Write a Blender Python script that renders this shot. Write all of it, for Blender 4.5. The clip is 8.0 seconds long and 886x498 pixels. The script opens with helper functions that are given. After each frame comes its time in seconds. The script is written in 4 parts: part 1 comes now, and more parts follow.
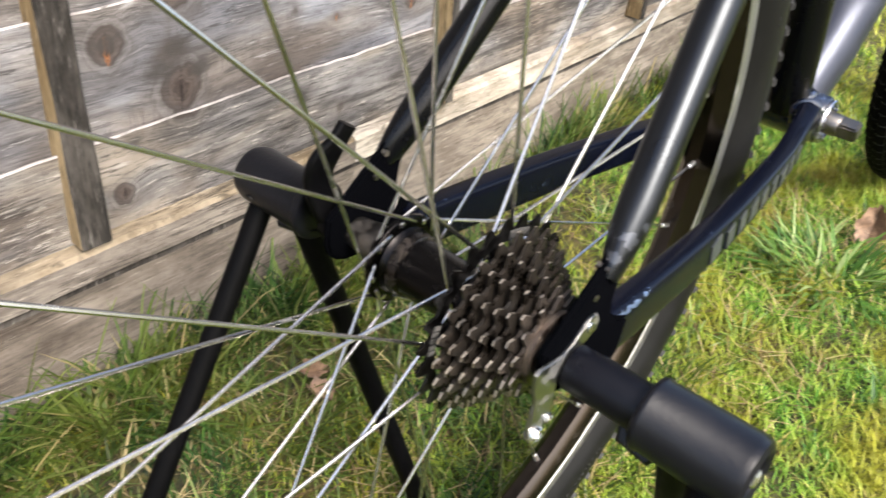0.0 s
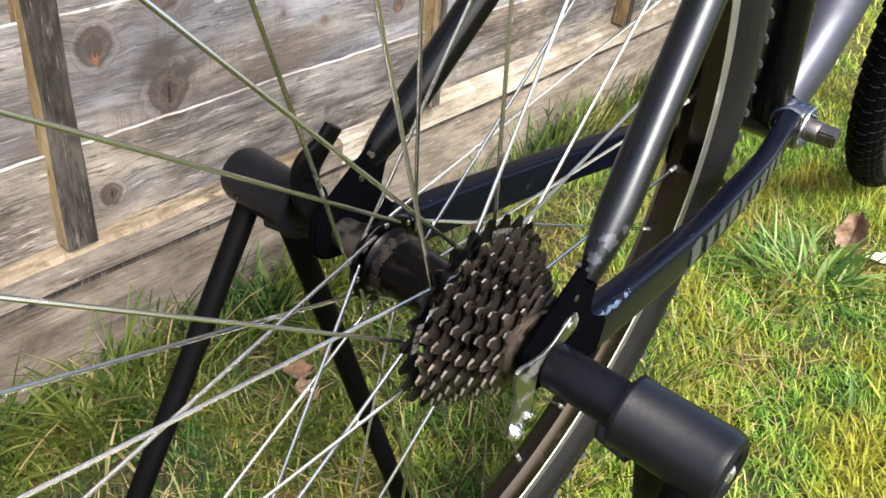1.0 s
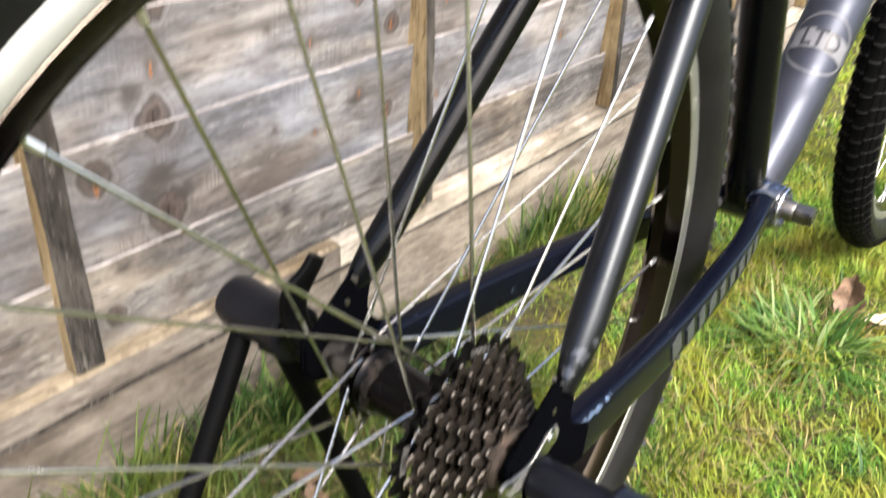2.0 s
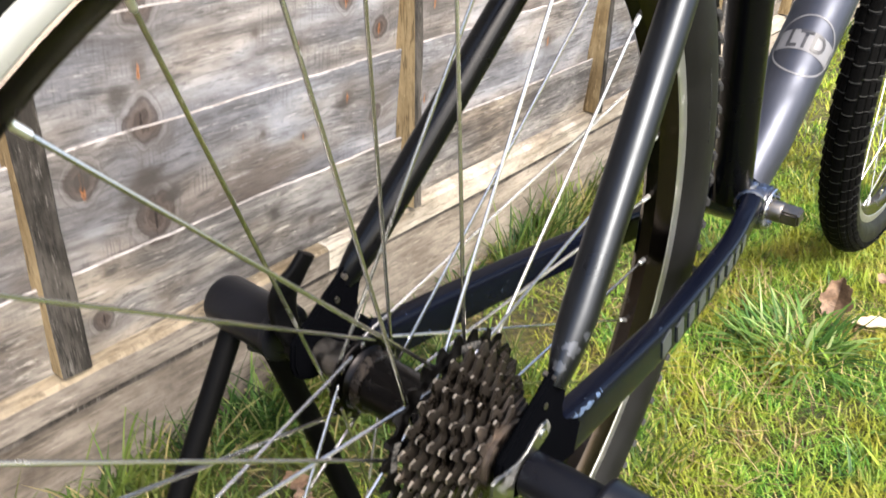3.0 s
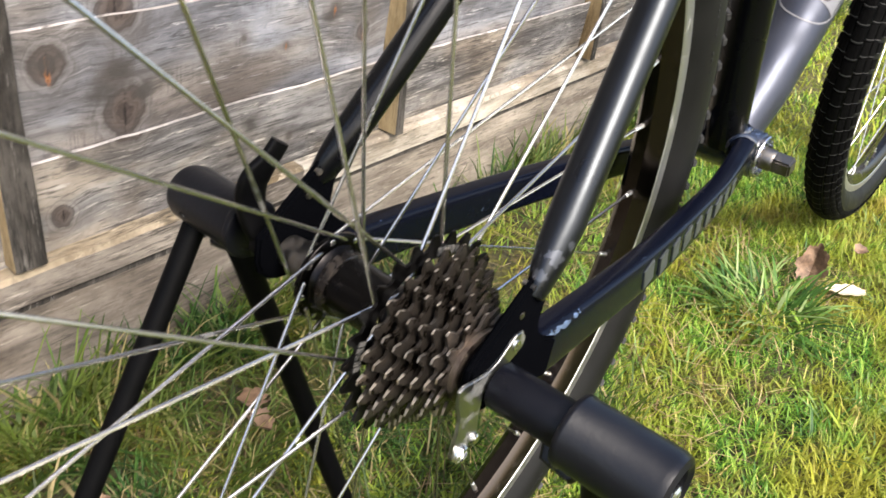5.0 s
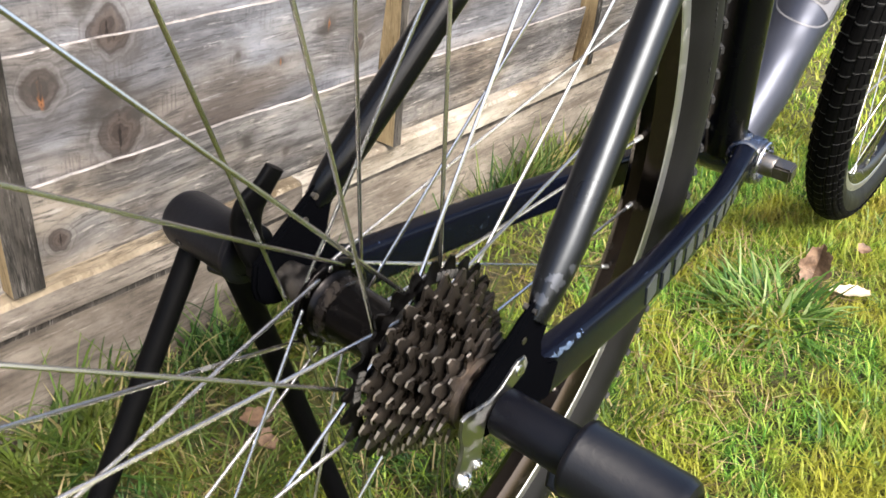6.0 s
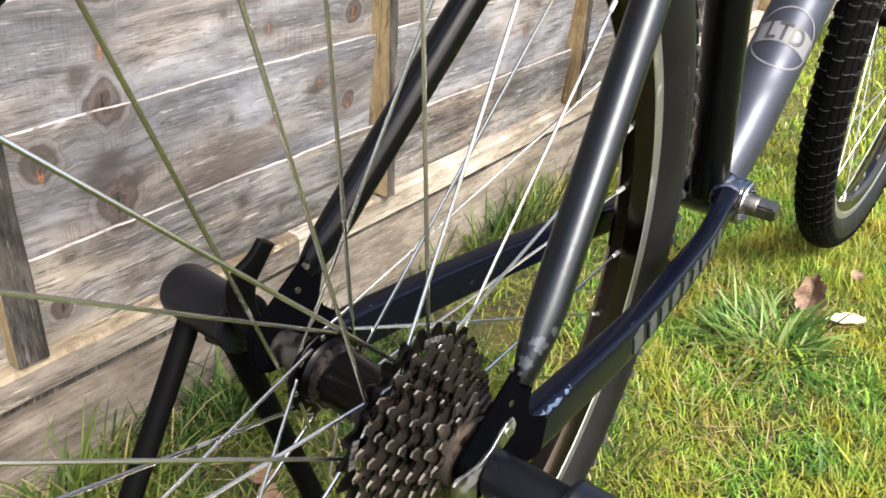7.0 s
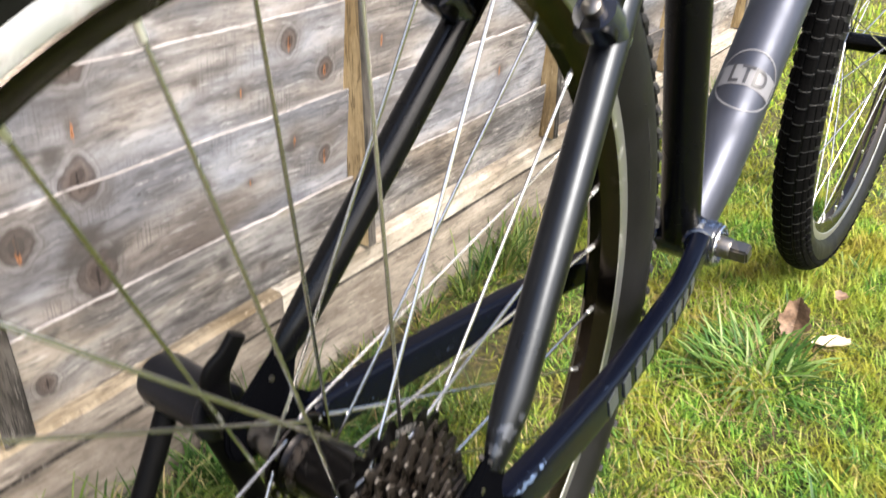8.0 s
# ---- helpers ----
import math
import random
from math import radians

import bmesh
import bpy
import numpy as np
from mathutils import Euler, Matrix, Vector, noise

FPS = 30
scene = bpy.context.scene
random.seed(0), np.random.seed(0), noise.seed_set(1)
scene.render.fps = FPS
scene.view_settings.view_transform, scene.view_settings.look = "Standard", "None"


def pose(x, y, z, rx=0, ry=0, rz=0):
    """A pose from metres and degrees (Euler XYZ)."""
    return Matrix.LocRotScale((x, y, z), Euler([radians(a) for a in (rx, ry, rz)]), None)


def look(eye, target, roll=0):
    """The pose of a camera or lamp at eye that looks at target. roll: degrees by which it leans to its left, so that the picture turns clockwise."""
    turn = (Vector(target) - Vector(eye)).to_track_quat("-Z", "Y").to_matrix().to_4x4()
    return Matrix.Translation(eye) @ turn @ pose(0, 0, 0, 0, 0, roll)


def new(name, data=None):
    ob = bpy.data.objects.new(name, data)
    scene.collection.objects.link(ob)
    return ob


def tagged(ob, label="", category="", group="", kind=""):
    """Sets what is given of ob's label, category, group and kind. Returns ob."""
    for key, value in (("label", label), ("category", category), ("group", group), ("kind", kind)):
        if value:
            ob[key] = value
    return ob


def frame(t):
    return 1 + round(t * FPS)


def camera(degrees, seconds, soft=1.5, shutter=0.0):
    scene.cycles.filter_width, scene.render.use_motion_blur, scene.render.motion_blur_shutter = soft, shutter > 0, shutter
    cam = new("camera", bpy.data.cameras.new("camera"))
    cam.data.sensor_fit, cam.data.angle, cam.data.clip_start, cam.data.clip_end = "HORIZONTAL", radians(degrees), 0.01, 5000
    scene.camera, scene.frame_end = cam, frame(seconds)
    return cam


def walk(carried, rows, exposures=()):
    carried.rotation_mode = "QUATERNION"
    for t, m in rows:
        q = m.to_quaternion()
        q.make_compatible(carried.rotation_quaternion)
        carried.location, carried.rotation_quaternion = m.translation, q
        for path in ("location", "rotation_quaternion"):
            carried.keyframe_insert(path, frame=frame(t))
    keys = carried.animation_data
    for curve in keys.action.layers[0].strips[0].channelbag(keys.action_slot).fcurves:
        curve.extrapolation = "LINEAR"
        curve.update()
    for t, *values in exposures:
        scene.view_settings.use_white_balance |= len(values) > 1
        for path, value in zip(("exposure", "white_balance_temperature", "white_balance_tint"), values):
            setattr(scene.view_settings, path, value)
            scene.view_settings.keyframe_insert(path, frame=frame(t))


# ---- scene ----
cam = camera(55.84, 8.0, shutter=0.8)
PATH = [
    (0, (0.2095, -0.2598, 0.6112), (-0.3153, 0.3738, 0.0427), 4.93),
    (0.5, (0.2160, -0.2570, 0.6134), (-0.2879, 0.3974, 0.0496), 5.61),
    (1, (0.2152, -0.2638, 0.6133), (-0.3007, 0.3823, 0.0507), 5.89),
    (1.5, (0.2169, -0.2602, 0.6158), (-0.3097, 0.3844, 0.0615), 5.08),
    (2, (0.2302, -0.2573, 0.6462), (-0.3304, 0.4106, 0.1567), 1.29),
    (2.2, (0.2325, -0.2589, 0.6501), (-0.3315, 0.4191, 0.1786), 0.47),
    (3.3, (0.2295, -0.2609, 0.6217), (-0.3080, 0.4260, 0.1326), 3.07),
    (3.5, (0.2255, -0.2679, 0.5925), (-0.2846, 0.4123, 0.0661), 7.17),
    (4, (0.2254, -0.2728, 0.5852), (-0.2750, 0.4030, 0.0440), 10.09),
    (4.5, (0.2248, -0.2664, 0.5883), (-0.2780, 0.4083, 0.0480), 9.42),
    (5, (0.2251, -0.2536, 0.6033), (-0.2848, 0.4287, 0.0793), 7.29),
    (5.2, (0.2227, -0.2468, 0.6040), (-0.2842, 0.4353, 0.0768), 6.69),
    (6.3, (0.2190, -0.2449, 0.6167), (-0.3000, 0.4381, 0.1027), 4.93),
    (6.5, (0.2243, -0.2445, 0.6252), (-0.2996, 0.4415, 0.1202), 4.11),
    (7, (0.2274, -0.2441, 0.6307), (-0.3032, 0.4497, 0.1439), 3.05),
    (7.5, (0.2297, -0.2417, 0.6382), (-0.2927, 0.4646, 0.1603), 2.92),
    (8, (0.2321, -0.2272, 0.6643), (-0.3004, 0.4785, 0.1969), 0.20),
]
EXPOSURES = [(0, 2.10), (1.5, 2.10), (2.1, 2.22), (3.3, 2.16), (3.6, 2.08), (4, 2.0), (5.2, 2.0), (6.5, 2.08), (7, 2.12), (7.5, 2.15), (8, 2.2)]   # the phone brightens as it tilts up
walk(cam, [(t, look(eye, target, roll)) for t, eye, target, roll in PATH], EXPOSURES)

# ---- world, sun, exposure ----
SUN_EL, SUN_AZ = radians(46), radians(106)   # azimuth clockwise from +y
world = bpy.data.worlds.new("sky")
scene.world = world
world.use_nodes = True
wn, wl = world.node_tree.nodes, world.node_tree.links
sky = wn.new("ShaderNodeTexSky")
sky.sky_type, sky.sun_disc = "NISHITA", False
sky.sun_elevation, sky.sun_rotation = SUN_EL, SUN_AZ
sky.air_density, sky.dust_density, sky.ozone_density = 1.0, 4.0, 1.0
wn["Background"].inputs["Strength"].default_value = 0.15
wl.new(sky.outputs[0], wn["Background"].inputs["Color"])
sun = new("sun", bpy.data.lights.new("sun", "SUN"))
sun.data.energy, sun.data.angle, sun.data.color = 2.3, radians(26), (1.0, 0.95, 0.89)
sun_dir = Vector((math.sin(SUN_AZ) * math.cos(SUN_EL), math.cos(SUN_AZ) * math.cos(SUN_EL), math.sin(SUN_EL)))
sun.matrix_world = look(sun_dir * 20, (0, 0, 0))

# ---- materials ----


class Nodes:
    """A node material with short ways to add nodes."""

    def __init__(self, name):
        self.mat = bpy.data.materials.new(name)
        self.mat.use_nodes = True
        self.tree = self.mat.node_tree
        self.n, self.l = self.tree.nodes, self.tree.links
        self.bsdf = self.n["Principled BSDF"]

    def put(self, socket, value):
        if isinstance(value, bpy.types.NodeSocket):
            self.l.new(value, socket)
        else:
            socket.default_value = value

    def set(self, **kw):
        for key, value in kw.items():
            self.put(self.bsdf.inputs[key.replace("_", " ")], value)
        return self

    def coords(self, kind="Object"):
        return self.n.new("ShaderNodeTexCoord").outputs[kind]

    def mapped(self, vec, scale=(1, 1, 1), loc=(0, 0, 0)):
        m = self.n.new("ShaderNodeMapping")
        self.put(m.inputs["Vector"], vec)
        m.inputs["Scale"].default_value, m.inputs["Location"].default_value = scale, loc
        return m.outputs[0]

    def noise(self, vec, scale, detail=4, rough=0.55, distort=0.0, out="Fac"):
        t = self.n.new("ShaderNodeTexNoise")
        self.put(t.inputs["Vector"], vec)
        t.inputs["Scale"].default_value, t.inputs["Detail"].default_value = scale, detail
        t.inputs["Roughness"].default_value, t.inputs["Distortion"].default_value = rough, distort
        return t.outputs[out]

    def ramp(self, fac, *stops):
        r = self.n.new("ShaderNodeValToRGB")
        self.put(r.inputs[0], fac)
        e = r.color_ramp.elements
        while len(e) < len(stops):
            e.new(0.5)
        for el, (p, c) in zip(e, stops):
            el.position, el.color = p, (*c, 1) if isinstance(c, tuple) else (c, c, c, 1)
        return r.outputs[0]

    def mix(self, fac, a, b, mode="MIX"):
        m = self.n.new("ShaderNodeMix")
        m.data_type, m.blend_type = "RGBA", mode
        self.put(m.inputs[0], fac)
        for s, v in ((m.inputs[6], a), (m.inputs[7], b)):
            self.put(s, (*v, 1) if isinstance(v, tuple) and len(v) == 3 else v)
        return m.outputs[2]

    def math(self, op, a, b=0.0, c=0.0, clamp=False):
        m = self.n.new("ShaderNodeMath")
        m.operation, m.use_clamp = op, clamp
        for s, v in zip(m.inputs, (a, b, c)):
            self.put(s, v)
        return m.outputs[0]

    def xyz(self, vec):
        s = self.n.new("ShaderNodeSeparateXYZ")
        self.put(s.inputs[0], vec)
        return s.outputs

    def join(self, x, y, z):
        s = self.n.new("ShaderNodeCombineXYZ")
        for i, v in zip(s.inputs, (x, y, z)):
            self.put(i, v)
        return s.outputs[0]

    def object_random(self):
        return self.n.new("ShaderNodeObjectInfo").outputs["Random"]

    def island_random(self):
        return self.n.new("ShaderNodeNewGeometry").outputs["Random Per Island"]

    def bump(self, height, strength, distance=0.002):
        b = self.n.new("ShaderNodeBump")
        self.put(b.inputs["Height"], height)
        b.inputs["Strength"].default_value, b.inputs["Distance"].default_value = strength, distance
        self.l.new(b.outputs[0], self.bsdf.inputs["Normal"])
        return self


def paint(name, colour, rough=0.28, coat=0.6, metal=0.0, chips=0.0, scuffs=(), bare=(0.055, 0.055, 0.062), spec=0.2, tint=(1.0, 1.0, 1.0)):
    """Sprayed frame paint with fine dust, an uneven gloss, chips, and worn places (centre, radii) rubbed to bare metal."""
    m = Nodes(name)
    c = m.coords()
    dust = m.noise(c, 60, 5, 0.6)
    col = m.mix(m.ramp(dust, (0.5, 0.0), (0.85, 0.25)), colour, tuple(min(1, v * 1.6 + 0.0006) for v in colour))
    r = m.ramp(m.noise(c, 25, 4), (0.3, rough * 0.75), (0.75, rough * 1.4))
    # bluish tint values put the sky's colour into the paint's highlights
    m.set(Base_Color=col, Roughness=r, Coat_Weight=coat, Coat_Roughness=0.2, Metallic=metal, Specular_IOR_Level=spec, Specular_Tint=(*tint, 1.0))
    worn = None
    if chips:
        worn = m.ramp(m.noise(c, 210, 3, 0.7), (0.72 - chips * 0.1, 0.0), (0.75 - chips * 0.1, 1.0))
    if scuffs:
        rag = m.math("MULTIPLY", m.math("SUBTRACT", m.noise(c, 210, 4, 0.65), 0.5), 3.6)
        for (cx, cy, cz), (rx, ry, rz) in scuffs:
            d = m.n.new("ShaderNodeVectorMath")
            d.operation = "LENGTH"
            m.put(d.inputs[0], m.mapped(c, (1 / rx, 1 / ry, 1 / rz), (-cx / rx, -cy / ry, -cz / rz)))
            spot = m.ramp(m.math("ADD", d.outputs["Value"], rag), (0.78, 1.0), (0.92, 0.0))
            worn = spot if worn is None else m.math("MAXIMUM", worn, spot)
    if worn is not None:
        m.set(Base_Color=m.mix(worn, col, bare), Metallic=m.math("MAXIMUM", m.math("MULTIPLY", worn, 0.6), metal), Coat_Weight=m.math("MULTIPLY_ADD", worn, -coat, coat))
    return m.bump(m.noise(c, 180, 2), 0.06, 0.001).mat


def rubber(name, colour, rough=0.62, spec=0.15):
    m = Nodes(name)
    c = m.coords()
    n = m.noise(c, 45, 6, 0.65)
    m.set(Base_Color=m.mix(m.ramp(n, (0.4, 0.0), (0.8, 0.6)), colour, tuple(v * 1.9 + 0.0004 for v in colour)),
          Roughness=m.ramp(m.noise(c, 20), (0.3, rough - 0.12), (0.7, rough + 0.12)), Specular_IOR_Level=spec)
    return m.bump(m.noise(c, 400, 3), 0.12, 0.001).mat


def metal(name, colour, rough=0.3, dirt=0.4, dirt_colour=(0.05, 0.035, 0.02), scale=90, relief=0.08):
    m = Nodes(name)
    c = m.coords()
    d = m.ramp(m.noise(c, scale, 6, 0.65), (0.62 - dirt * 0.35, 0.0), (0.9 - dirt * 0.3, 1.0))
    m.set(Base_Color=m.mix(d, colour, dirt_colour), Metallic=m.math("SUBTRACT", 1.0, m.math("MULTIPLY", d, 0.7)),
          Roughness=m.math("MULTIPLY_ADD", d, 0.35, rough))
    return m.bump(m.noise(c, 500, 3), relief, 0.0005).mat


M_FRAME = paint("frame_black_gloss", (0.0009, 0.0010, 0.0014), 0.24, 0.08, spec=0.16)
M_STAY_SCUFFED = paint("frame_black_scuffed", (0.0013, 0.0014, 0.0021), 0.33, 0.05, spec=0.29, tint=(0.84, 0.92, 1.0),
                       scuffs=(((0.076, 0.0310, 0.4105), (0.014, 0.0044, 0.0036)), ((0.076, 0.0215, 0.4045), (0.014, 0.0042, 0.0034)), ((0.076, 0.039, 0.4150), (0.014, 0.0026, 0.0026))), bare=(0.042, 0.045, 0.052))
M_DROPOUT = paint("dropout_black", (0.0011, 0.0012, 0.0016), 0.30, 0.0, spec=0.0, scuffs=(((0.076, 0.0205, 0.4040), (0.014, 0.0042, 0.0034)),))
# scuffs along the stay's top edge also paint in its bluish sky highlight
M_STAY = paint("chain_stay_navy_black", (0.0013, 0.0018, 0.0045), 0.21, 0.05, chips=0.10, spec=0.08,
               scuffs=(((0.071, 0.037, 0.356), (0.008, 0.007, 0.005)), ((0.072, 0.075, 0.3555), (0.0022, 0.030, 0.0022)), ((0.071, 0.13, 0.353), (0.0015, 0.030, 0.0018))), bare=(0.10, 0.14, 0.22))
M_SHELL = paint("bracket_shell_blue_black", (0.0035, 0.0055, 0.0125), 0.16, 0.4, spec=0.7, scuffs=(((0.012, 0.445, 0.352), (0.022, 0.016, 0.012)),), bare=(0.055, 0.075, 0.125))
M_DOWN = paint("down_tube_gunmetal", (0.033, 0.035, 0.045), 0.40, 0.03, 0.6, tint=(0.72, 0.86, 1.0))
M_BADGE = paint("badge_grey", (0.095, 0.095, 0.102), 0.5, 0.1)
M_BADGE_DARK = paint("badge_dark", (0.022, 0.022, 0.025), 0.45, 0.1)
M_STAMP = paint("stamped_marking_grey", (0.055, 0.053, 0.050), 0.5, 0.1)
M_LETTER = paint("stay_lettering_grey", (0.026, 0.030, 0.029), 0.5, 0.1)
M_STAND = rubber("stand_black_plastic", (0.0014, 0.0015, 0.0026), 0.36, 0.22)
M_LEG = paint("stand_leg_black", (0.0010, 0.0010, 0.0012), 0.5, 0.0, spec=0.06)
M_LEVER = paint("lever_black", (0.0010, 0.0010, 0.0012), 0.38, 0.0, spec=0.08)
M_TYRE = rubber("tyre_rubber", (0.0028, 0.0028, 0.0028), 0.52, 0.16)
M_TREAD = rubber("front_tread_rubber", (0.0014, 0.0014, 0.0014), 0.7, 0.03)
# paler rubber that paints in the light caught by the tread lips
M_TREAD_LIP = rubber("lit_tread_lip", (0.020, 0.020, 0.0197), 0.6)
M_TYRE_SIDE = rubber("tyre_lettering", (0.012, 0.012, 0.0115), 0.7)
M_RIM = metal("rim_dark", (0.048, 0.040, 0.034), 0.19, 0.12, (0.012, 0.010, 0.008), 40)
M_TRACK = metal("rim_brake_track", (0.40, 0.40, 0.385), 0.42, 0.15)
M_SPOKE = metal("spoke_steel", (0.44, 0.43, 0.415), 0.24, 0.04, (0.10, 0.09, 0.065), 30, 0.01)
M_NIPPLE = metal("nipple_brass", (0.75, 0.74, 0.72), 0.35, 0.1)
M_COG = metal("sprocket_steel", (0.045, 0.037, 0.030), 0.22, 0.65, (0.004, 0.0032, 0.0025), 120)
M_COG_TIP = metal("sprocket_worn_glint", (0.45, 0.40, 0.34), 0.35, 0.4, (0.04, 0.03, 0.02), 200)
M_COG_SMALL = metal("small_sprocket_worn", (0.085, 0.070, 0.058), 0.26, 0.7, (0.006, 0.0045, 0.0035), 140)
M_COG_BIG = metal("large_sprocket_black", (0.008, 0.0075, 0.0075), 0.4, 0.5, (0.004, 0.0035, 0.003))
M_HUB = metal("hub_anodised", (0.012, 0.0112, 0.0112), 0.27, 0.05, (0.007, 0.0065, 0.006))
M_HUB_BAND = metal("hub_reflection_band", (0.045, 0.040, 0.038), 0.25, 0.4)
M_SILVER = metal("silver_alloy", (0.50, 0.50, 0.48), 0.22, 0.12)
M_HANGER = metal("hanger_dull_alloy", (0.33, 0.33, 0.32), 0.28, 0.3, (0.03, 0.028, 0.024))
M_STEEL = metal("axle_steel", (0.13, 0.12, 0.11), 0.36, 0.4)
M_CUP = metal("bottom_bracket_chrome", (0.30, 0.31, 0.34), 0.2, 0.35, (0.03, 0.03, 0.035))
M_LOCK = metal("lockring_worn", (0.15, 0.12, 0.098), 0.32, 0.5, (0.05, 0.035, 0.02))


def wood(name, tones, knots=(), patches=(), grain_axis=1, stain=(0.11, 0.09, 0.07), rough=0.85, saw=0.0, contrast=1.0):
    """Weathered softwood: long soft grain, stains, pale raised fibres; knots are (along, up, radius, hue, strength) in metres."""
    m = Nodes(name)
    here = m.coords()
    s = m.xyz(here)
    along, up, depth = (s[1], s[2], s[0]) if grain_axis == 1 else (s[2], s[1], s[0])
    rnd = m.math("MULTIPLY", m.object_random(), 37.0)
    wob = m.noise(here, 24, 3, 0.5)
    wobble = m.math("SUBTRACT", wob, 0.5)

    def vec(op, a, b):
        n = m.n.new("ShaderNodeVectorMath")
        n.operation = op
        m.put(n.inputs[0], a)
        m.put(n.inputs[1], b)
        return n.outputs["Value"] if op == "LENGTH" else n.outputs["Vector"]

    def least(old, value):
        return value if old is None else m.math("MINIMUM", old, value)

    near, faint, split, smear, crack = None, None, None, None, None
    for ky, kz, kr, hue, strong in knots:
        away = vec("MULTIPLY", vec("SUBTRACT", here, (0, ky, kz)), (0, 0.95 / kr, 0.85 / kr))
        d = vec("LENGTH", away, (0, 0, 0))
        if strong:
            near = least(near, d)
            crack = least(crack, vec("LENGTH", vec("MULTIPLY", away, (0, 11.0, 1.3)), (0, 0, 0)))
        else:
            faint = least(faint, d)
        if hue:
            lean = vec("ADD", vec("MULTIPLY", away, (0, 5.2, 1.25)), (0, 0.2, 0.3))
            split = least(split, vec("LENGTH", lean, (0, 0, 0)))
    for ky, kz, ry, rz in patches:
        smear = least(smear, vec("LENGTH", vec("MULTIPLY", vec("SUBTRACT", here, (0, ky, kz)), (0, 1 / ry, 1 / rz)), (0, 0, 0)))
    bent = up
    if knots:
        near = m.math("ADD", near, m.math("MULTIPLY", wobble, 1.15))
        near = m.math("ADD", near, m.math("MULTIPLY", m.math("SUBTRACT", m.noise(here, 95, 4, 0.6), 0.5), 0.45))
        faint = m.math("ADD", faint, m.math("MULTIPLY", wobble, 1.3))
        bent = m.math("ADD", up, m.math("MULTIPLY", m.math("POWER", 2.718, m.math("MULTIPLY", near, -0.6)), 0.018))
    v = m.join(m.math("ADD", depth, rnd), along, m.math("MULTIPLY_ADD", depth, 0.8, bent))
    fine = m.noise(m.mapped(v, (20, 24, 480)), 1.0, 6, 0.78)
    bands = m.noise(m.mapped(v, (8, 2.4, 46)), 1.0, 6, 0.6, 0.08)
    blotch = m.noise(m.mapped(v, (5, 6, 15)), 1.0, 5, 0.58, 0.2)
    cloud = m.noise(m.mapped(v, (5, 7, 15), (4, 2, 7)), 1.0, 6, 0.62, 0.25)
    col = m.ramp(bands, (0.26, tones[0]), (0.5, tones[1]), (0.74, tones[2]))
    col = m.mix(m.ramp(fine, (0.38, 0.48 * contrast), (0.52, 0.0)), col, tuple(c * 0.55 for c in tones[0]))
    col = m.mix(m.ramp(blotch, (0.46, 0.0), (0.68, 0.72)), col, stain)
    col = m.mix(m.ramp(cloud, (0.46, 0.0), (0.68, 0.8)), col, tuple(min(1, c * 1.12 + 0.02) for c in tones[2]))
    if knots:
        hue = m.noise(m.mapped(v, (4, 5, 12), (2, 8, 3)), 1.0, 4, 0.55, 0.2)
        col = m.mix(m.ramp(hue, (0.40, 0.85), (0.56, 0.0)), col, m.mix(1.0, col, (0.90, 0.95, 1.06), "MULTIPLY"))
        col = m.mix(m.ramp(hue, (0.48, 0.0), (0.64, 0.85)), col, m.mix(1.0, col, (0.95, 0.86, 0.76), "MULTIPLY"))
    if saw:
        marks = m.noise(m.mapped(v, (30, 420, 14)), 1.0, 3, 0.5)
        zone = m.ramp(m.noise(m.mapped(v, (3, 9, 30), (7, 7, 1)), 1.0, 3), (0.52, 0.0), (0.66, saw))
        col = m.mix(m.math("MULTIPLY", m.ramp(marks, (0.5, 0.0), (0.66, 1.0)), zone), col, tuple(c * 0.45 for c in tones[0]))
    pale = m.noise(m.mapped(v, (9, 20, 210), (3, 1, 7)), 1.0, 6, 0.78, 0.05)
    col = m.mix(m.ramp(pale, (0.575, 0.0), (0.65, 0.5 * contrast)), col, tuple(min(1, c * 1.25 + 0.05) for c in tones[2]))
    soot = m.noise(m.mapped(v, (6, 5, 62), (9, 4, 2)), 1.0, 5, 0.62, 0.1)
    col = m.mix(m.ramp(soot, (0.53, 0.0), (0.72, 0.50 * contrast)), col, tuple(c * 0.5 for c in tones[0]))
    crumb = m.noise(m.mapped(v, (40, 70, 170)), 1.0, 5, 0.75)
    col = m.mix(m.ramp(crumb, (0.54, 0.0), (0.68, 0.36)), col, tuple(c * 0.45 for c in tones[0]))
    ridge = m.noise(m.mapped(v, (14, 20, 260), (1, 5, 4)), 1.0, 6, 0.76)
    col = m.mix(m.ramp(ridge, (0.55, 0.0), (0.64, 0.42 * contrast)), col, tuple(c * 0.5 for c in tones[0]))
    seam = m.math("ABSOLUTE", m.math("SUBTRACT", m.noise(m.mapped(v, (12, 5, 85), (6, 3, 5)), 1.0, 4, 0.6), 0.5))
    gate = m.ramp(m.noise(m.mapped(v, (4, 9, 26), (1, 9, 2)), 1.0, 3), (0.46, 0.0), (0.58, 0.62))
    col = m.mix(m.math("MULTIPLY", m.ramp(seam, (0.006, 1.0), (0.020, 0.0)), gate), col, tuple(c * 0.22 for c in tones[0]))
    height = m.math("ADD", m.math("MULTIPLY", fine, 0.6), m.math("MULTIPLY", bands, 0.5))
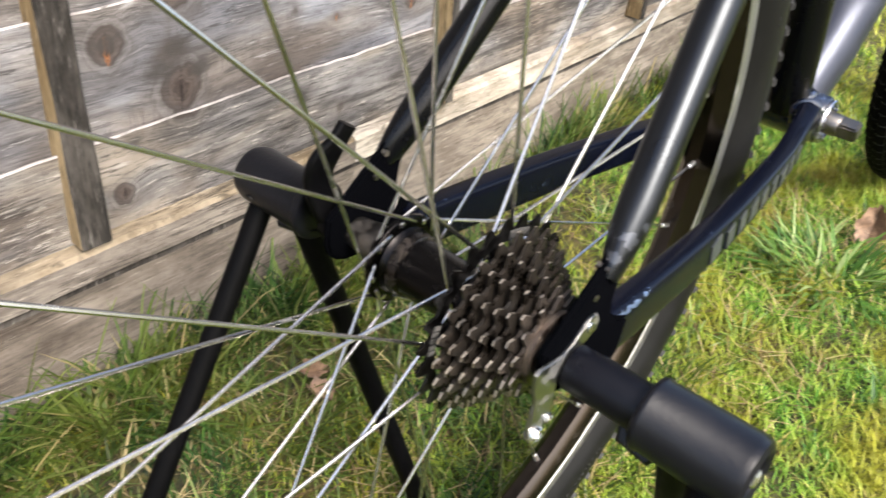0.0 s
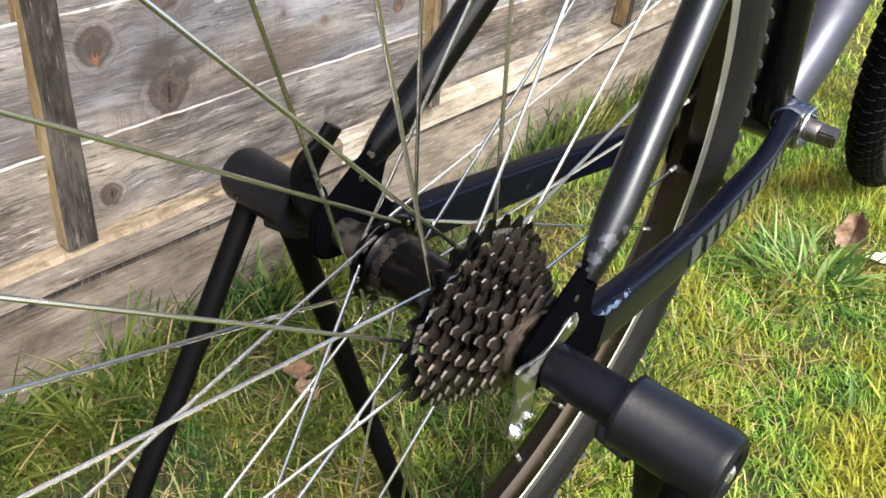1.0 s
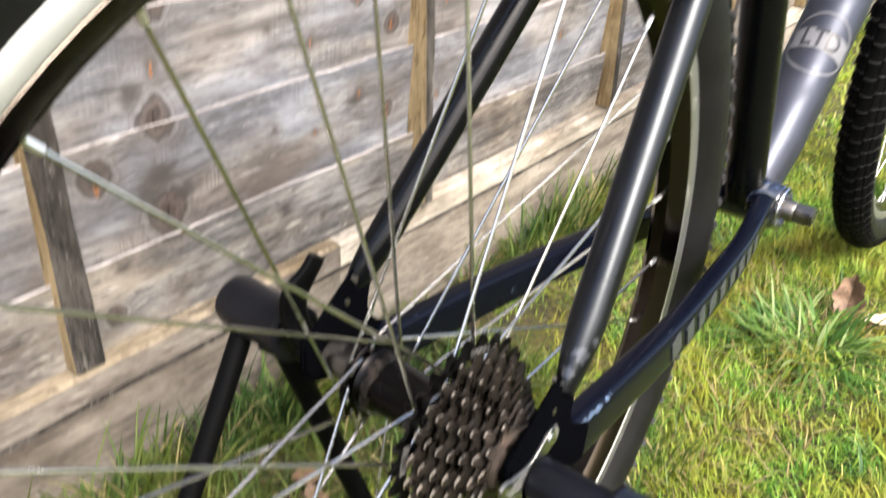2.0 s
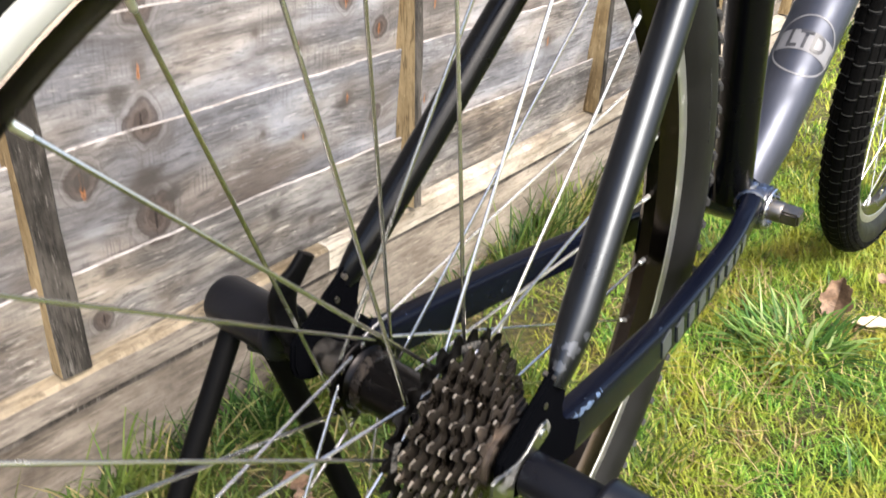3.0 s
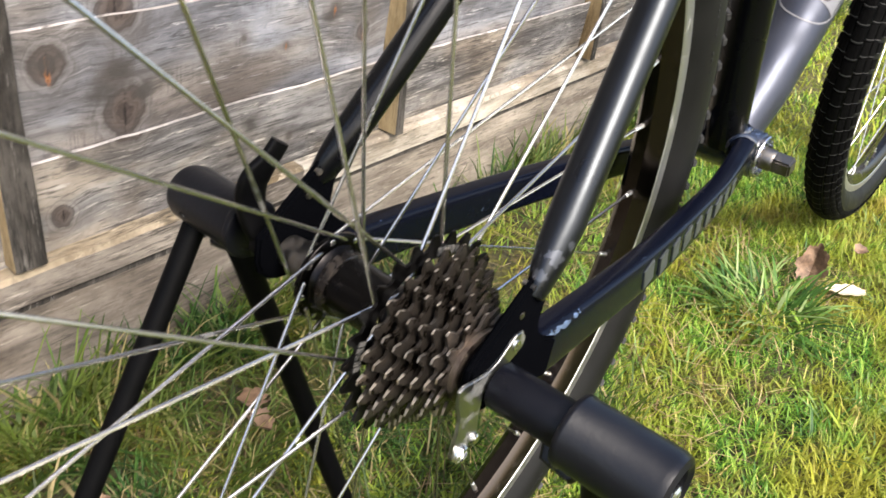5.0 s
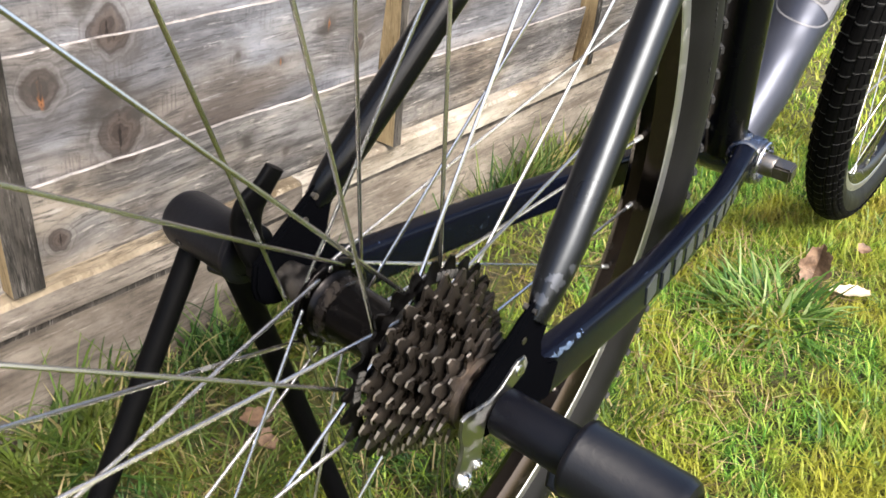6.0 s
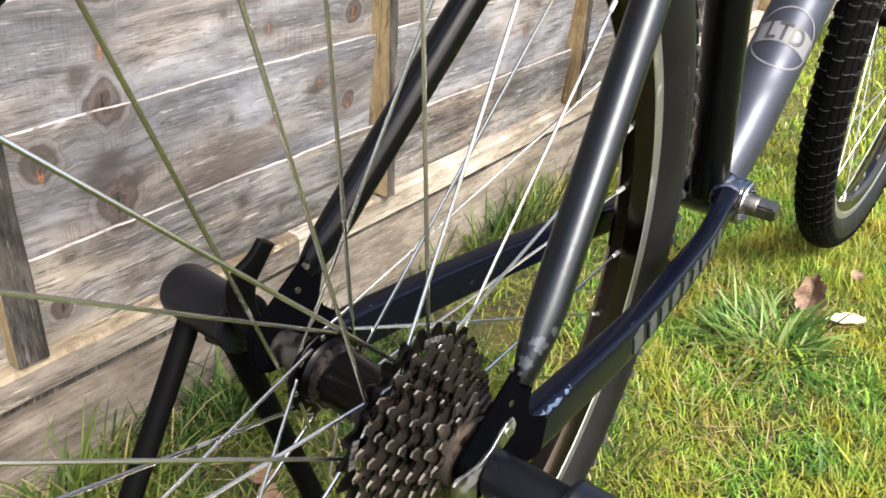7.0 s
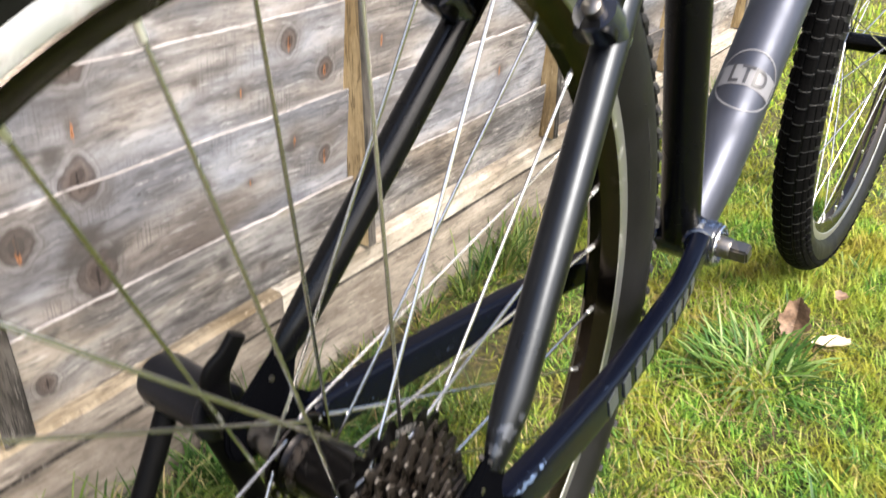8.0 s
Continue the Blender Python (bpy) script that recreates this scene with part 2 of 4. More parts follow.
    if knots:
        for d, fac in ((near, 0.9), (faint, 0.6)):
            halo = m.ramp(m.math("MULTIPLY", d, 0.3), (0.14, fac), (0.33, fac * 0.72), (0.58, fac * 0.28), (1.0, 0.0))
            col = m.mix(m.math("MULTIPLY", halo, m.ramp(m.noise(here, 38, 5, 0.65), (0.3, 0.45), (0.6, 1.0))), col, (0.054, 0.046, 0.041))
        rings = m.math("SINE", m.math("ADD", m.math("MULTIPLY", near, 8.0), m.math("MULTIPLY", m.noise(here, 60, 3), 7.0)))
        core = m.mix(m.ramp(m.math("MULTIPLY_ADD", rings, 0.5, 0.5), (0.3, 0.0), (0.9, 1.0)), (0.028, 0.021, 0.018), (0.068, 0.053, 0.046))
        core = m.mix(m.ramp(crumb, (0.4, 0.5), (0.6, 0.0)), core, (0.045, 0.032, 0.026))
        col = m.mix(m.ramp(m.math("MULTIPLY", near, 0.5), (0.52, 0.0), (0.62, 0.14), (0.8, 0.0)), col, tuple(min(1, c * 1.15) for c in tones[2]))
        col = m.mix(m.ramp(near, (0.2, 0.92), (0.65, 0.75), (0.95, 0.42), (1.4, 0.0)), col, core)
        col = m.mix(m.ramp(faint, (0.3, 0.7), (1.0, 0.0)), col, (0.05, 0.041, 0.036))
        lines = m.math("SINE", m.math("ADD", m.math("MULTIPLY", near, 13.0), m.math("MULTIPLY", m.noise(here, 45, 2), 5.0)))
        col = m.mix(m.math("MULTIPLY", m.ramp(lines, (0.45, 0.0), (0.9, 1.0)), m.ramp(m.math("MULTIPLY", near, 0.4), (0.2, 0.4), (0.5, 0.3), (0.85, 0.0))), col, (0.026, 0.021, 0.018))
        bark = m.math("MULTIPLY", m.ramp(near, (0.74, 0.0), (0.92, 1.0)), m.ramp(near, (0.96, 1.0), (1.08, 0.0)))
        col = m.mix(m.math("MULTIPLY", bark, m.ramp(m.noise(here, 60, 2), (0.4, 0.0), (0.65, 0.25))), col, (0.03, 0.022, 0.019))
        gap = m.math("ADD", split, m.math("MULTIPLY", m.math("SUBTRACT", m.noise(here, 190, 3), 0.5), 1.9))
        col = m.mix(m.ramp(gap, (0.25, 0.72), (1.25, 0.0)), col, (0.285, 0.105, 0.026))
        col = m.mix(m.ramp(gap, (-0.1, 0.8), (0.35, 0.0)), col, (0.03, 0.018, 0.012))
    if crack is not None:
        ragged = m.math("ADD", crack, m.math("MULTIPLY", m.math("SUBTRACT", m.noise(here, 150, 4), 0.5), 2.6))
        col = m.mix(m.ramp(ragged, (0.45, 0.9), (0.85, 0.0)), col, (0.012, 0.009, 0.008))
    if patches:
        smear = m.math("ADD", smear, m.math("MULTIPLY", m.math("SUBTRACT", m.noise(m.mapped(v, (20, 40, 130)), 1.0, 5, 0.65), 0.5), 1.5))
        col = m.mix(m.ramp(smear, (0.3, 0.85), (1.35, 0.0)), col, (0.036, 0.032, 0.029))
    m.set(Base_Color=col, Roughness=rough, Specular_IOR_Level=0.2)
    return m.bump(height, 0.45, 0.003).mat


GREY_TONES = ((0.0565, 0.0545, 0.0550), (0.1255, 0.1215, 0.1230), (0.231, 0.2245, 0.2260))
KNOTS = ((0.115, 0.284, 0.021, 0, 1), (0.110, 0.321, 0.017, 0, 0), (0.047, 0.341, 0.015, 1, 1), (0.044, 0.204, 0.0105, 0, 1), (0.420, 0.305, 0.010, 1, 1),
         (0.373, 0.447, 0.012, 1, 1), (0.428, 0.405, 0.011, 1, 1), (0.371, 0.339, 0.009, 1, 0), (0.304, 0.409, 0.007, 1, 0), (0.304, 0.311, 0.006, 1, 0),
         (0.247, 0.433, 0.006, 0, 0), (0.247, 0.329, 0.005, 0, 0), (0.117, 0.425, 0.010, 1, 0), (0.115, 0.379, 0.016, 0, 1), (0.122, 0.482, 0.016, 0, 1),
         (0.528, 0.420, 0.010, 1, 0), (0.513, 0.301, 0.009, 1, 0), (0.308, 0.207, 0.007, 0, 0), (0.62, 0.33, 0.011, 1, 0), (0.70, 0.21, 0.010, 0, 0), (0.80, 0.32, 0.011, 1, 0))
PATCHES = ((0.094, 0.308, 0.022, 0.016), (0.112, 0.324, 0.020, 0.015), (0.047, 0.345, 0.017, 0.013), (0.136, 0.300, 0.012, 0.016), (0.057, 0.253, 0.013, 0.007), (0.252, 0.237, 0.014, 0.015), (0.094, 0.405, 0.014, 0.016), (0.365, 0.330, 0.014, 0.008), (0.40, 0.22, 0.03, 0.006))
M_BOARD = wood("fence_board_weathered", GREY_TONES, KNOTS, PATCHES, stain=(0.070, 0.061, 0.057), saw=0.4, contrast=1.25)
M_BOARD_LOW = wood("fence_board_streaked", ((0.040, 0.036, 0.033), (0.108, 0.098, 0.089), (0.24, 0.220, 0.195)), KNOTS, PATCHES, stain=(0.074, 0.065, 0.061), saw=0.2, contrast=1.9)
M_BOARD_EDGE = wood("fence_board_pale_lit_edge", ((0.12, 0.106, 0.098), (0.23, 0.21, 0.20), (0.36, 0.335, 0.318)), stain=(0.08, 0.068, 0.06), contrast=1.0)
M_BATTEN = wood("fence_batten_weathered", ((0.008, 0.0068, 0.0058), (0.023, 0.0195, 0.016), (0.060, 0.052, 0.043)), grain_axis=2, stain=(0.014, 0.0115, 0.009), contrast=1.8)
M_BATTEN_SIDE = wood("fence_batten_lit_side", ((0.105, 0.070, 0.033), (0.205, 0.144, 0.071), (0.310, 0.232, 0.124)), grain_axis=2, stain=(0.095, 0.066, 0.034), contrast=1.0)
M_RAIL = wood("fence_rail_weathered", ((0.045, 0.035, 0.024), (0.110, 0.088, 0.060), (0.235, 0.190, 0.130)), stain=(0.105, 0.074, 0.038), contrast=1.6)
M_RAIL_PALE = wood("fence_rail_pale", ((0.12, 0.098, 0.075), (0.235, 0.205, 0.165), (0.38, 0.345, 0.285)), stain=(0.15, 0.11, 0.07), contrast=1.2)
M_RAIL_FRONT = wood("fence_rail_grey_front", ((0.040, 0.033, 0.028), (0.096, 0.081, 0.068), (0.20, 0.172, 0.142)), stain=(0.050, 0.040, 0.032), contrast=1.7)
M_KICK_PALE = wood("fence_kick_board_pale", ((0.075, 0.062, 0.049), (0.155, 0.131, 0.105), (0.26, 0.225, 0.182)), stain=(0.080, 0.064, 0.048), contrast=1.3)
M_KICK = wood("fence_kick_board", ((0.047, 0.039, 0.031), (0.097, 0.080, 0.064), (0.172, 0.146, 0.118)), stain=(0.049, 0.038, 0.028), contrast=1.3)


def moss(m, c):
    """How yellow the moss and how dead the thatch is, in patches."""
    a = m.noise(m.mapped(c, (1, 1, 0.2)), 7.0, 6, 0.62, 0.4)
    b = m.noise(m.mapped(c, (1, 1, 0.2), (5, 3, 1)), 13.0, 6, 0.65, 0.5)
    return a, b


def grass_material(name, shades, mossy):
    m = Nodes(name)
    col = m.ramp(m.island_random(), *shades)
    a, b = moss(m, m.coords())
    col = m.mix(m.ramp(a, (0.45, 0.0), (0.60, mossy)), col, (0.240, 0.232, 0.024))
    col = m.mix(m.ramp(b, (0.53, 0.0), (0.66, mossy * 0.75)), col, (0.215, 0.155, 0.035))
    m.set(Base_Color=col, Roughness=0.5, Specular_IOR_Level=0.2)
    t = m.n.new("ShaderNodeBsdfTranslucent")
    m.put(t.inputs["Color"], col)
    s = m.n.new("ShaderNodeMixShader")
    s.inputs[0].default_value = 0.34
    m.l.new(m.bsdf.outputs[0], s.inputs[1])
    m.l.new(t.outputs[0], s.inputs[2])
    m.l.new(s.outputs[0], m.n["Material Output"].inputs["Surface"])
    return m.mat


def ground_material():
    m = Nodes("lawn_ground")
    c = m.coords()
    a, b = moss(m, c)
    mid, fine = m.noise(c, 40, 6, 0.65), m.noise(c, 210, 5, 0.7)
    col = m.ramp(mid, (0.3, (0.024, 0.025, 0.008)), (0.5, (0.07, 0.079, 0.014)), (0.7, (0.14, 0.148, 0.022)))
    col = m.mix(m.ramp(a, (0.46, 0.0), (0.62, 0.65)), col, (0.22, 0.205, 0.014))
    col = m.mix(m.ramp(b, (0.52, 0.0), (0.68, 0.65)), col, (0.16, 0.09, 0.025))
    col = m.mix(m.ramp(fine, (0.4, 0.65), (0.6, 0.0)), col, (0.014, 0.012, 0.005))
    # away from the bicycle the sheet itself carries the lawn's green
    reach = m.n.new("ShaderNodeVectorMath")
    reach.operation = "LENGTH"
    m.put(reach.inputs[0], m.mapped(c, (1, 1, 0), (-0.2, -0.6, 0)))
    turf = m.ramp(m.noise(c, 26, 6, 0.7), (0.32, (0.040, 0.062, 0.011)), (0.5, (0.088, 0.115, 0.017)), (0.68, (0.165, 0.180, 0.024)))
    col = m.mix(m.ramp(m.math("MULTIPLY", reach.outputs["Value"], 0.1), (0.10, 0.0), (0.38, 0.85)), col, turf)
    # darker, browner ground in a strip along the fence
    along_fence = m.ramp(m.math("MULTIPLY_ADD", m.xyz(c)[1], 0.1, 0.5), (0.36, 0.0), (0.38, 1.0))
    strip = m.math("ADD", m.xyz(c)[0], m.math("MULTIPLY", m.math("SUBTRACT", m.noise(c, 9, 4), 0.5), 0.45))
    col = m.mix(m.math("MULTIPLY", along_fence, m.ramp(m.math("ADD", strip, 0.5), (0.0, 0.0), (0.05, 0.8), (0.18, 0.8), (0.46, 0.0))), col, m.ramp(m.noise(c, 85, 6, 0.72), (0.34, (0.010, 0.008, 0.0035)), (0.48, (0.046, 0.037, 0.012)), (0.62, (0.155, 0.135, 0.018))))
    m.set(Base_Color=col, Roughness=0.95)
    return m.bump(m.math("ADD", fine, mid), 1.0, 0.02).mat


def leaf_material(name, a, b):
    m = Nodes(name)
    c = m.coords()
    m.set(Base_Color=m.mix(m.ramp(m.noise(c, 130, 5), (0.35, 0.0), (0.65, 1.0)), a, b), Roughness=0.7)
    return m.bump(m.noise(c, 260, 4), 0.5, 0.002).mat


M_GRASS = grass_material("grass_blades", ((0.0, (0.026, 0.094, 0.012)), (0.25, (0.069, 0.172, 0.020)), (0.6, (0.155, 0.270, 0.030)), (0.92, (0.255, 0.350, 0.055)), (0.975, (0.44, 0.36, 0.14))), 0.9)
# a brighter, yellower copy of the grass: sunlight painted into the blades
M_GRASS_SUNLIT = grass_material("sunlit_lawn_blades", ((0.0, (0.06, 0.14, 0.014)), (0.3, (0.14, 0.25, 0.022)), (0.6, (0.26, 0.355, 0.03)), (0.9, (0.38, 0.41, 0.045)), (0.98, (0.52, 0.46, 0.2))), 0.65)
M_GRASS_DARK = grass_material("coarse_grass", ((0.0, (0.016, 0.050, 0.009)), (0.3, (0.045, 0.112, 0.018)), (0.7, (0.108, 0.190, 0.040)), (0.97, (0.23, 0.29, 0.12))), 0.05)
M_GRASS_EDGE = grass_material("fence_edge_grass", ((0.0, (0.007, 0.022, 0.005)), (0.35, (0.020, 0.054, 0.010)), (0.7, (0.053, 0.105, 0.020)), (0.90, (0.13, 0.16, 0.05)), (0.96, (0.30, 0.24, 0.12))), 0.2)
M_STRAW = grass_material("dry_straw", ((0.0, (0.07, 0.045, 0.022)), (0.4, (0.16, 0.11, 0.055)), (0.8, (0.36, 0.29, 0.15)), (1.0, (0.22, 0.15, 0.07))), 0.0)
M_GROUND = ground_material()
M_LEAF = leaf_material("dead_leaf_brown", (0.165, 0.102, 0.060), (0.070, 0.038, 0.021))
M_PALE = leaf_material("dead_leaf_pale", (0.36, 0.30, 0.235), (0.36, 0.29, 0.18))

# ---- building helpers ----


def part(name, bm, material, parent, label="", smooth=True):
    me = bpy.data.meshes.new(name)
    if smooth:
        for f in bm.faces:
            f.smooth = True
    bm.normal_update()
    bm.to_mesh(me)
    bm.free()
    me.materials.append(material)
    ob = new(name, me)
    ob.parent = parent
    if smooth:
        me.set_sharp_from_angle(angle=radians(38))
    return tagged(ob, label)


def thing(name, label, category, loc=(0, 0, 0), group="", kind=""):
    ob = new(name)
    ob.empty_display_size = 0.05
    ob.location = loc
    return tagged(ob, label, category, group, kind)


def sweep(pts, radii, seg=16, section=None, up=(0, 0, 1), bm=None, cap=True):
    """A tube along pts. radii: a number, or one (across, upward) pair or number per point; section: superellipse power."""
    bm = bm or bmesh.new()
    pts = [Vector(p) for p in pts]
    if not isinstance(radii, (list, tuple)):
        radii = [radii] * len(pts)
    rings = []
    side = None
    for i, p in enumerate(pts):
        d = (pts[min(i + 1, len(pts) - 1)] - pts[max(i - 1, 0)]).normalized()
        s = d.cross(Vector(up))
        if s.length < 1e-4:
            s = d.cross(Vector((1, 0, 0)))
        s.normalize()
        if side is not None and s.dot(side) < 0:
            s = -s
        side = s
        u = s.cross(d)
        r = radii[i]
        ra, rb = r if isinstance(r, (list, tuple)) else (r, r)
        ring = []
        for k in range(seg):
            a = 2 * math.pi * k / seg
            ca, sa = math.cos(a), math.sin(a)
            if section:
                ca = math.copysign(abs(ca) ** (2 / section), ca)
                sa = math.copysign(abs(sa) ** (2 / section), sa)
            ring.append(bm.verts.new(p + s * ra * ca + u * rb * sa))
        rings.append(ring)
    for a, b in zip(rings, rings[1:]):
        for k in range(seg):
            bm.faces.new((a[k], a[(k + 1) % seg], b[(k + 1) % seg], b[k]))
    if cap:
        bm.faces.new(rings[0][::-1])
        bm.faces.new(rings[-1])
    bmesh.ops.recalc_face_normals(bm, faces=bm.faces[:])
    return bm


def lathe(profile, seg=48, centre=(0, 0, 0), closed=False, bm=None, arc=None):
    """Turns (x, r) pairs round the x axis."""
    bm = bm or bmesh.new()
    c = Vector(centre)
    first = len(bm.verts)
    rings = []
    for k in range(seg):
        a = 2 * math.pi * k / seg
        rings.append([bm.verts.new(c + Vector((x, r * math.cos(a), r * math.sin(a)))) for x, r in profile])
    n = len(profile)
    for k in range(seg):
        a, b = rings[k], rings[(k + 1) % seg]
        for i in range(n if closed else n - 1):
            j = (i + 1) % n
            bm.faces.new((a[i], a[j], b[j], b[i]))
    if not closed:
        for i in (0, n - 1):
            if profile[i][1] > 1e-6:
                bm.faces.new([r[i] for r in rings])
    bmesh.ops.remove_doubles(bm, verts=bm.verts[first:] if first else bm.verts[:], dist=1e-6)
    bmesh.ops.recalc_face_normals(bm, faces=bm.faces[:])
    return bm


def plate(outline, x0, x1, bm=None, bevel=0.0):
    """A flat plate in the y-z plane between two x, from its outline of (y, z)."""
    bm = bm or bmesh.new()
    a = [bm.verts.new((x0, y, z)) for y, z in outline]
    b = [bm.verts.new((x1, y, z)) for y, z in outline]
    n = len(outline)
    caps = [bm.faces.new(a), bm.faces.new(b[::-1])]
    for i in range(n):
        bm.faces.new((a[i], b[i], b[(i + 1) % n], a[(i + 1) % n]))
    bmesh.ops.recalc_face_normals(bm, faces=bm.faces[:])
    if bevel:
        edges = [e for f in caps for e in f.edges]
        bmesh.ops.bevel(bm, geom=edges, offset=bevel, segments=2, affect="EDGES", clamp_overlap=True)
    return bm


def block(size, centre=(0, 0, 0), bevel=0.0, turn=None, bm=None):
    bm = bm or bmesh.new()
    m = Matrix.Translation(centre) @ (turn or Matrix()) @ Matrix.Diagonal((*size, 1))
    got = bmesh.ops.create_cube(bm, size=1.0, matrix=m)
    if bevel:
        edges = list({e for v in got["verts"] for e in v.link_edges})
        bmesh.ops.bevel(bm, geom=edges, offset=bevel, segments=2, affect="EDGES")
    return bm


def curve_points(pts, n=16):
    """Catmull-Rom through pts."""
    p = [Vector(pts[0]) * 2 - Vector(pts[1])] + [Vector(q) for q in pts] + [Vector(pts[-1]) * 2 - Vector(pts[-2])]
    out = []
    for i in range(1, len(p) - 2):
        for k in range(n):
            t = k / n
            a, b, c, d = p[i - 1], p[i], p[i + 1], p[i + 2]
            out.append(0.5 * (2 * b + (c - a) * t + (2 * a - 5 * b + 4 * c - d) * t * t + (3 * b - a - 3 * c + d) * t ** 3))
    out.append(p[-2])
    return out


def lump(rx, ry, rz, centre, bm=None, sub=2):
    bm = bm or bmesh.new()
    bmesh.ops.create_icosphere(bm, subdivisions=sub, radius=1.0, matrix=Matrix.Translation(centre) @ Matrix.Diagonal((rx, ry, rz, 1)))
    return bm


def place(ob, parent, loc=(0, 0, 0), turn_x=0.0):
    ob.parent = parent
    ob.location = loc
    ob.rotation_euler = (turn_x, 0, 0)
    return ob


def shared(name, mesh, parent, loc=(0, 0, 0), turn_x=0.0):
    return place(new(name, mesh), parent, loc, turn_x)


# ---- ground ----
GROUND = 0.016
axis_marks = [-400, -120, -40, -15, -7, -4] + [round(-2.5 + 0.05 * i, 3) for i in range(101)] + [3.2, 4, 6, 10, 20, 50, 120, 400]
gx = [v for v in axis_marks]
bm = bmesh.new()
grid = []
for gy in axis_marks:
    row = []
    for x in gx:
        z = GROUND
        if abs(x) < 6 and abs(gy) < 6:
            z += 0.010 * noise.noise((x * 2.3, gy * 2.3, 0)) + 0.006 * noise.noise((x * 9, gy * 9, 3))
        row.append(bm.verts.new((x, gy + 0.8 if abs(gy) < 6 else gy, z)))
    grid.append(row)
for a, b in zip(grid, grid[1:]):
    for i in range(len(gx) - 1):
        bm.faces.new((a[i], a[i + 1], b[i + 1], b[i]))
ground = part("ground", bm, M_GROUND, None, "mossy garden lawn soil under short grass")
tagged(ground, "mossy garden lawn soil under short grass", "lawn", kind="structure")

# ---- fence ----
FENCE_X, FENCE_TURN = -0.410, math.asin(0.0287)
fence = thing("fence", "weathered grey overlapping board garden fence with battens", "fence", (FENCE_X, 0, 0), kind="structure")
fence.rotation_euler = (0, 0, FENCE_TURN)
Y0, Y1 = -1.25, 5.0


def board(z_top, seed, low=0.135, front=0.0):
    """One overlapping board: its top edge stands proud, its foot tucks behind the board below."""
    rng = random.Random(seed)
    b = bmesh.new()
    n = 420
    rows = []
    off = rng.uniform(0, 50)
    for i in range(n + 1):
        y = Y0 + (Y1 - Y0) * i / n
        w = 0.0035 * noise.noise((y * 2.2 + off, 0, seed)) + 0.0022 * noise.noise((y * 11 + off, 4, seed)) + 0.0012 * noise.noise((y * 45 + off, 7, seed))
        bow = 0.0022 * noise.noise((y * 1.4 + off, 9, seed))
        t = 0.0042 + 0.0014 * noise.noise((y * 3 + off, 2, seed))
        top, foot = z_top + w, z_top - low
        rows.append([b.verts.new(v) for v in ((front + bow, y, top - 0.0012), (front + bow - 0.0012, y, top), (front + bow - t, y, top - 0.0008),
                                              (front + bow - t - 0.016, y, foot), (front + bow - 0.0135, y, foot))])
    for a, c in zip(rows, rows[1:]):
        for k in range(5):
            b.faces.new((a[k], a[(k + 1) % 5], c[(k + 1) % 5], c[k]))
    b.faces.new(rows[0])
    b.faces.new(rows[-1][::-1])
    bmesh.ops.recalc_face_normals(b, faces=b.faces[:])
    return b


BOARD_TOPS = [0.265, 0.376, 0.476] + [0.583 + 0.107 * i for i in range(12)]
for i, zt in enumerate(BOARD_TOPS):
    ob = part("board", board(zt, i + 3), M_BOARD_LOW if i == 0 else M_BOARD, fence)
    # upward faces take a paler wood that also holds light from above
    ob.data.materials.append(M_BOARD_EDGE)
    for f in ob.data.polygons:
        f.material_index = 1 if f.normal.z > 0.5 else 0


def batten(y, width, depth, z0, z1, seed):
    b = bmesh.new()
    n = 24
    rows = []
    for i in range(n + 1):
        z = z0 + (z1 - z0) * i / n
        j = [0.0016 * noise.noise((z * 14, k * 5.3, seed)) for k in range(4)]
        e = 0.0018
        x0, x1 = -0.010, depth
        rows.append([b.verts.new(v) for v in ((x0, y - width / 2, z), (x1 - e + j[0], y - width / 2 + j[1], z), (x1 + j[0], y - width / 2 + e + j[1], z),
                                              (x1 + j[2], y + width / 2 - e + j[3], z), (x1 - e + j[2], y + width / 2 + j[3], z), (x0, y + width / 2, z))])
    for a, c in zip(rows, rows[1:]):
        for k in range(6):
            b.faces.new((a[k], a[(k + 1) % 6], c[(k + 1) % 6], c[k]))
    b.faces.new(rows[0])
    b.faces.new(rows[-1])
    bmesh.ops.recalc_face_normals(b, faces=b.faces[:])
    return b


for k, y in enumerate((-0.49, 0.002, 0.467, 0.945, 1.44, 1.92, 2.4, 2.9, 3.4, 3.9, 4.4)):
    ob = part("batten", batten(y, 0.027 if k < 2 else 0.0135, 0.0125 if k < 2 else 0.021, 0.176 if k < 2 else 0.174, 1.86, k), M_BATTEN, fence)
    # only the -y sides are tan wood, with the light on them in its colour
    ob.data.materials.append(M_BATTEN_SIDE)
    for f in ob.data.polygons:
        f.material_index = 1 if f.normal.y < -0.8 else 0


def long_beam(x0, x1, z0, z1, seed, rough=0.003, y0=Y0, y1=Y1):
    b = bmesh.new()
    n = 130
    rows = []
    for i in range(n + 1):
        y = y0 + (y1 - y0) * i / n
        a = rough * noise.noise((y * 5, 1, seed)) + rough * 0.6 * noise.noise((y * 21, 6, seed))
        c = rough * 0.6 * noise.noise((y * 4, 8, seed))
        rows.append([b.verts.new(v) for v in ((x0, y, z0), (x1 + c, y, z0 + a * 0.5), (x1 + c, y, z1 - 0.004 + a), (x1 - 0.004 + c, y, z1 + a), (x0, y, z1 + 0.002))])
    for a, c in zip(rows, rows[1:]):
        for k in range(5):
            b.faces.new((a[k], a[(k + 1) % 5], c[(k + 1) % 5], c[k]))
    b.faces.new(rows[0])
    b.faces.new(rows[-1])
    bmesh.ops.recalc_face_normals(b, faces=b.faces[:])
    return b


